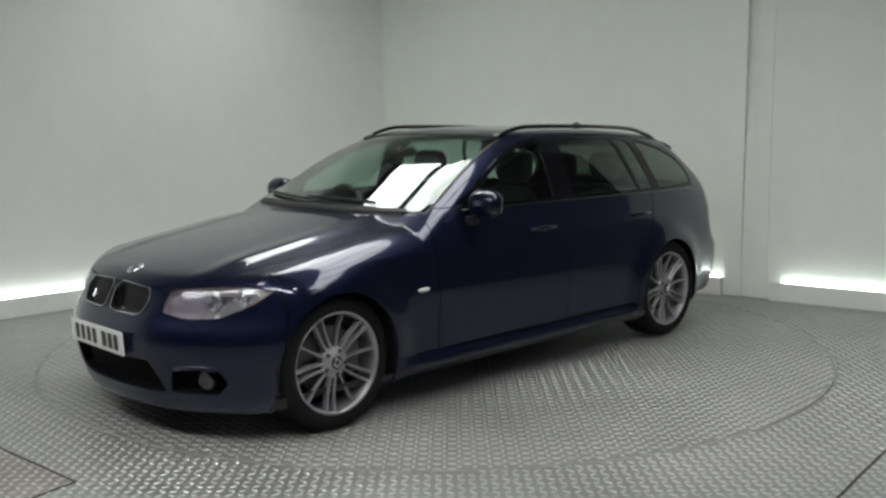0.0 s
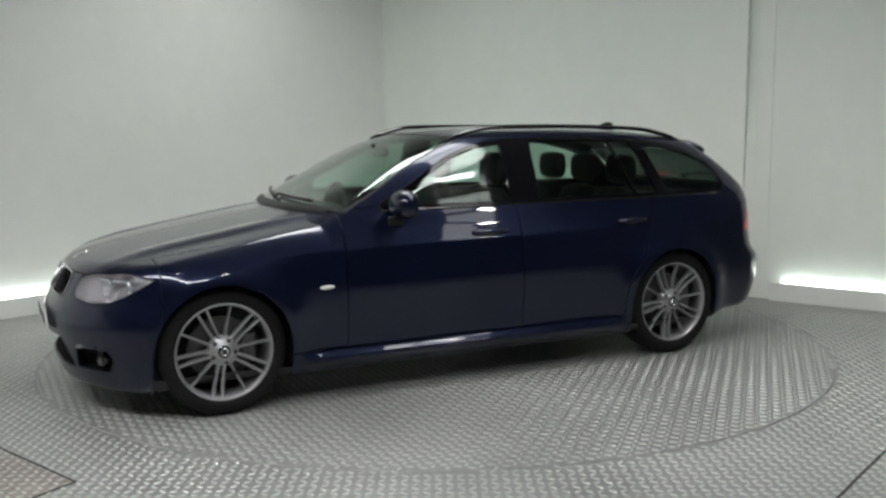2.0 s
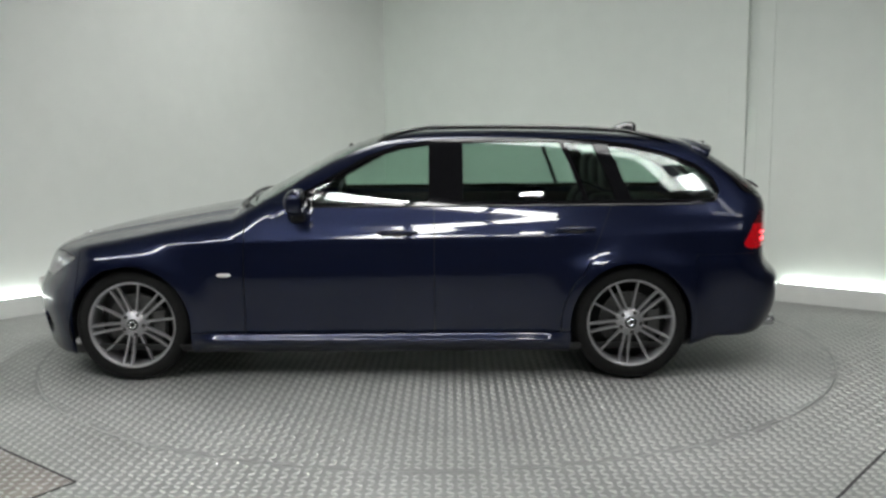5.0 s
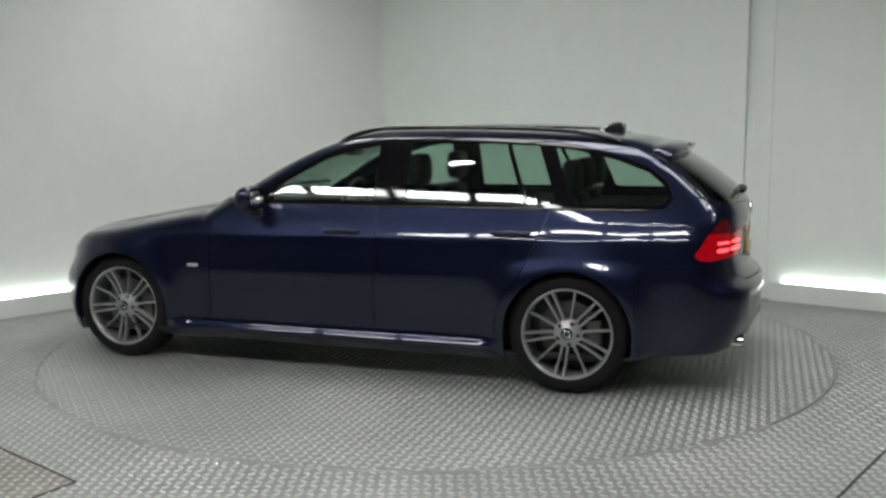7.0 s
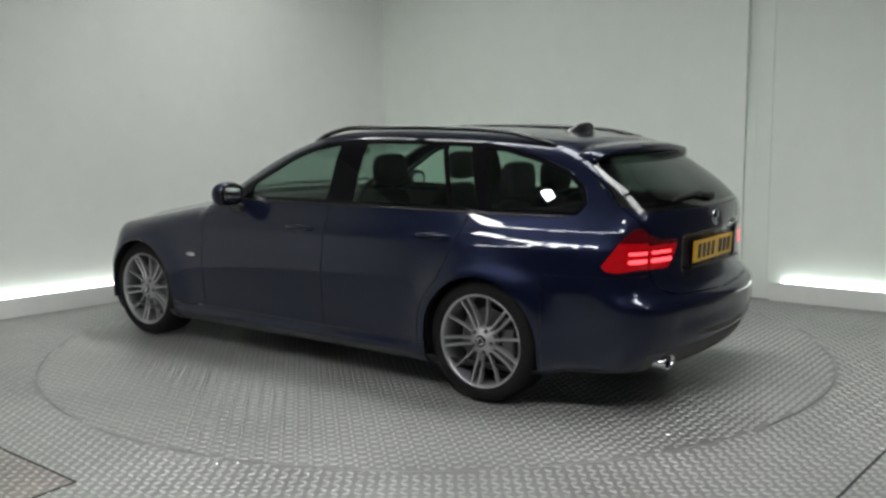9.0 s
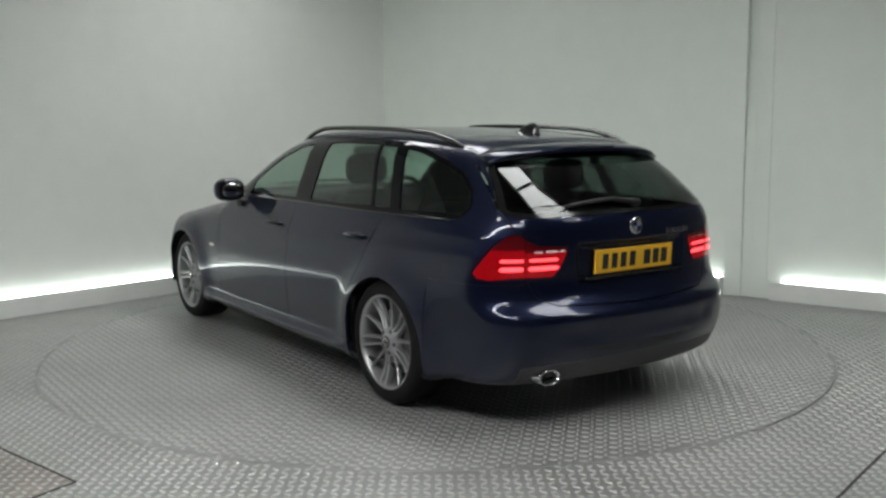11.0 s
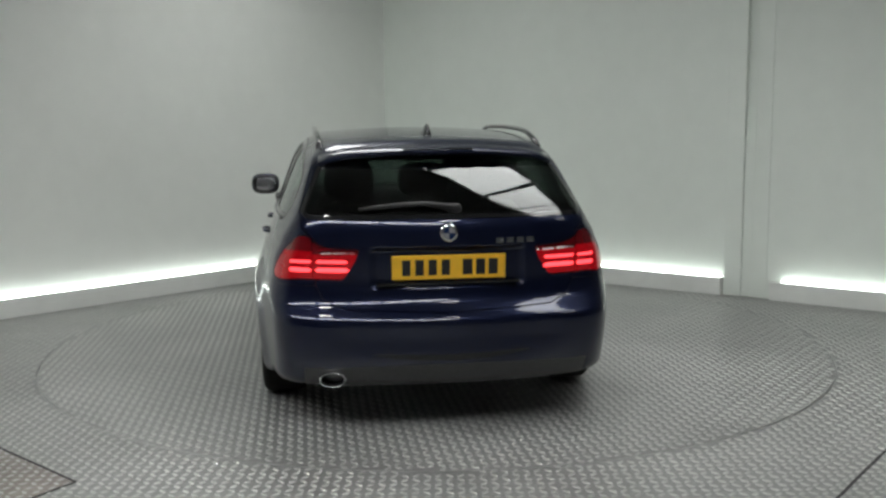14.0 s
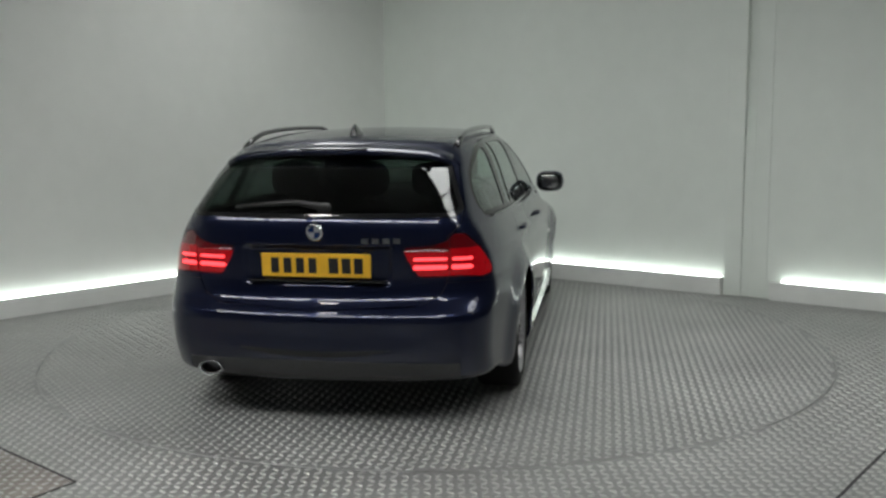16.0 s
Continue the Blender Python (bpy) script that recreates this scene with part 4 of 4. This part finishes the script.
for a, b in zip(rows, rows[1:]):
    for k in range(6):
        bm.faces.new((a[k], b[k], b[(k + 1) % 6], a[(k + 1) % 6]))
bm.faces.new(rows[0])
bm.faces.new(rows[-1][::-1])
bmesh.ops.recalc_face_normals(bm, faces=bm.faces)
spoiler = part("roof_spoiler", bm, PAINT, car, "", True)
bm = bmesh.new()
box(bm, (-1.938, -0.17, 1.288), (-1.918, 0.17, 1.297), None, 0.003)
part("brake_light", bm, GLOSSBLACK, spoiler, "dark unlit high brake light")

# rear wiper
bm = bmesh.new()
pts = [(skin_x(y, z, -1) - 0.022, y, z) for y, z in ((-0.03, 1.035), (0.10, 1.055), (0.22, 1.050), (0.34, 1.040), (0.40, 1.032))]
tube(bm, pts, [0.016, 0.011, 0.010, 0.008, 0.006], 8)
part("rear_wiper", bm, BLACK, car, "black rear wiper", True)
bm = bmesh.new()
blob(bm, (skin_x(0, 1.03, -1) - 0.03, -0.065, 1.01), (skin_x(0, 1.03, -1) + 0.02, 0.0, 1.055), 3, 8)
part("wiper_pivot", bm, BLACK, car, "black wiper pivot", True)


# plates, with bars in place of the characters
def plate(x, z, tilt, mat, name, way, width, bars):
    ob = empty(name, car)
    ob.matrix_basis = pose(x, 0, z, 0, tilt, 0)
    bm = bmesh.new()
    box(bm, (-0.005, -0.26, -0.0555), (0.005, 0.26, 0.0555), None, 0.003)
    part("plate", bm, mat, ob)
    for y0, w in bars:
        bm = bmesh.new()
        box(bm, (way * 0.0052 - 0.0012, y0 - w / 2, -0.036), (way * 0.0052 + 0.0012, y0 + w / 2, 0.036), None, 0.0008)
        part("character_bar", bm, BLACK, ob)
    return ob


BAR_ROW = [(-0.195, 0.038), (-0.135, 0.038), (-0.075, 0.038), (-0.015, 0.038), (0.085, 0.046), (0.145, 0.042), (0.203, 0.042)]
tagged(plate(-2.252, 0.770, -4, YELLOW, "rear_number_plate", -1, 0.52, [(-y, w) for y, w in BAR_ROW]), "yellow number plate")
tagged(plate(2.137, 0.44, 4, PLATEWHITE, "front_number_plate", 1, 0.52, BAR_ROW), "white number plate")
bm = bmesh.new()
xr = skin_x(0, 0.70, -1)
box(bm, (xr - 0.03, -0.33, 0.693), (xr + 0.02, 0.33, 0.706), None, 0.005)
part("gate_handle_strip", bm, GLOSSBLACK, car, "thin glossy strip under the plate")
# round badges, plain
for at in (pose(skin_x(0, 0.925, -1) - 0.003, 0, 0.925, 0, 0, 90), pose(1.93, 0, skin_z(1.93, 0), 0, 0, -90) @ pose(0, 0, 0, 65, 0, 0)):
    bm = bmesh.new()
    lathe(bm, [(0.029, 0.0050), (0.031, 0.0056), (0.041, 0.002), (0.041, -0.006)], 32)
    bmesh.ops.transform(bm, matrix=at, verts=bm.verts)
    badge = part("badge", bm, CHROME, car, "round silver badge", True)
    for k in range(4):
        bm = bmesh.new()
        arc = [bm.verts.new((0.0285 * math.cos(a), 0.0055, 0.0285 * math.sin(a))) for a in [math.pi / 2 * (k + i / 6) for i in range(7)]]
        bm.faces.new(arc + [bm.verts.new((0, 0.006, 0))])
        bmesh.ops.transform(bm, matrix=at, verts=bm.verts)
        part("badge_field", bm, ALLOY if k % 2 else BADGEBLUE, badge, "silver field" if k % 2 else "dark blue field")
for k in range(4):
    bm = bmesh.new()
    y0 = -0.235 - 0.048 * k
    x0 = skin_x(abs(y0), 0.885, -1)
    box(bm, (x0 - 0.005, y0 - 0.017, 0.874), (x0 + 0.004, y0 + 0.017, 0.898), None, 0.002)
    part("model_mark", bm, CHROME, car, "small silver mark on the tailgate")
# bumper slot and tailpipe
bm = bmesh.new()
rows = []
for i in range(17):
    y = -0.36 + 0.72 * i / 16
    z = 0.392 - 0.02 * (1 - (y / 0.36) ** 2)
    h = 0.012 * (1 - abs(y / 0.36) ** 4) + 0.001
    x = skin_x(abs(y), z, -1)
    rows.append([bm.verts.new((x + dx, y, z + dz)) for dx, dz in ((-0.003, h), (-0.003, -h), (0.02, -h), (0.02, h))])
for a, b in zip(rows, rows[1:]):
    for k in range(4):
        bm.faces.new((a[k], a[(k + 1) % 4], b[(k + 1) % 4], b[k]))
part("bumper_slot", bm, BLACK, car, "dark slot in the rear bumper")
bm = bmesh.new()
lathe(bm, [(0.060, -0.16), (0.062, -0.005), (0.060, 0.0), (0.054, -0.002), (0.050, -0.02), (0.048, -0.15), (0.0005, -0.15)], 32)
for v in bm.verts:
    v.co.z *= 0.58
bmesh.ops.transform(bm, matrix=pose(-2.258, 0.535, 0.268, 0, 0, 90), verts=bm.verts)
pipe = part("tailpipe", bm, CHROME, car, "oval polished tailpipe", True)
bm = bmesh.new()
lathe(bm, [(0.049, -0.03), (0.047, -0.14), (0.0005, -0.14)], 24)
for v in bm.verts:
    v.co.z *= 0.58
bmesh.ops.transform(bm, matrix=pose(-2.258, 0.535, 0.268, 0, 0, 90), verts=bm.verts)
part("pipe_bore", bm, BLACK, pipe, "sooty bore")


# ---- cabin ----
def seat(x, y, wide=0.50, back_h=0.58, rake=0.20, head=True):
    ob = empty("seat", car)
    tagged(ob, "black leather seat")
    ob.location = (x, y, 0.32)
    bm = bmesh.new()
    blob(bm, (-0.28, -wide / 2, 0.0), (0.26, wide / 2, 0.20), 4)
    part("cushion", bm, FABRIC, ob, "", True)
    bm = bmesh.new()
    vs = blob(bm, (-0.09, -wide / 2, 0.0), (0.07, wide / 2, back_h), 4)
    for v in vs:
        k = v.co.z / back_h
        v.co.y *= 1 - 0.22 * max(k - 0.4, 0) / 0.6
        v.co.x -= rake * v.co.z
    bmesh.ops.translate(bm, verts=bm.verts, vec=(-0.22, 0, 0.13))
    part("backrest", bm, FABRIC, ob, "", True)
    if head:
        bm = bmesh.new()
        blob(bm, (-0.05, -0.135, 0), (0.05, 0.135, 0.19), 3.2)
        bmesh.ops.translate(bm, verts=bm.verts, vec=(-0.24 - rake * (back_h + 0.1), 0, 0.13 + back_h + 0.02))
        part("headrest", bm, FABRIC, ob, "", True)
    return ob


for y in (0.37, -0.37):
    seat(-0.02, y)
for y in (0.40, 0.0, -0.40):
    seat(-0.92, y, 0.40, 0.55, 0.24)
bm = bmesh.new()
vs = blob(bm, (0.45, -0.70, 0.60), (0.86, 0.70, 0.955), 5)
part("dashboard", bm, FABRIC, car, "dark dashboard", True)
bm = bmesh.new()
ring = [(0.36 - 0.03 * math.sin(a), -0.37 + 0.185 * math.cos(a), 0.86 + 0.175 * math.sin(a)) for a in [2 * math.pi * k / 28 for k in range(28)]]
tube(bm, ring, 0.016, 8, 1.0, True)
wheel_hand = part("steering_wheel", bm, FABRIC, car, "black steering wheel", True)
bm = bmesh.new()
blob(bm, (0.355, -0.46, 0.80), (0.40, -0.28, 0.92), 3, 8)
part("wheel_boss", bm, FABRIC, wheel_hand, "", True)
bm = bmesh.new()
blob(bm, (0.17, -0.12, 1.215), (0.21, 0.12, 1.275), 3.5, 8)
tube(bm, [(0.20, 0, 1.26), (0.24, 0, 1.29)], 0.012, 8)
part("inner_mirror", bm, BLACK, car, "black inner mirror", True)
bm = bmesh.new()
box(bm, (-2.1, -0.62, 0.60), (-1.30, 0.62, 0.64), None, 0.01)
part("load_floor", bm, LINING, car, "dark load floor")
bm = bmesh.new()
box(bm, (-1.75, -0.55, 0.925), (-1.28, 0.55, 0.94), None, 0.004)
part("load_cover", bm, LINING, car, "dark roller load cover")


# ---- motion: the table turns steadily and carries the car ----
def motions():
    rows_t, rows_c = [], []
    for k in range(33):
        t = 0.5 * k
        turn = pose(0, 0, 0, 0, 0, TURN_START + TURN_RATE * t)
        rows_t.append((t, turn))
        rows_c.append((t, turn @ pose(CAR_X, CAR_Y, 0.0052)))
    walk(table, rows_t)
    walk(car, rows_c)


motions()
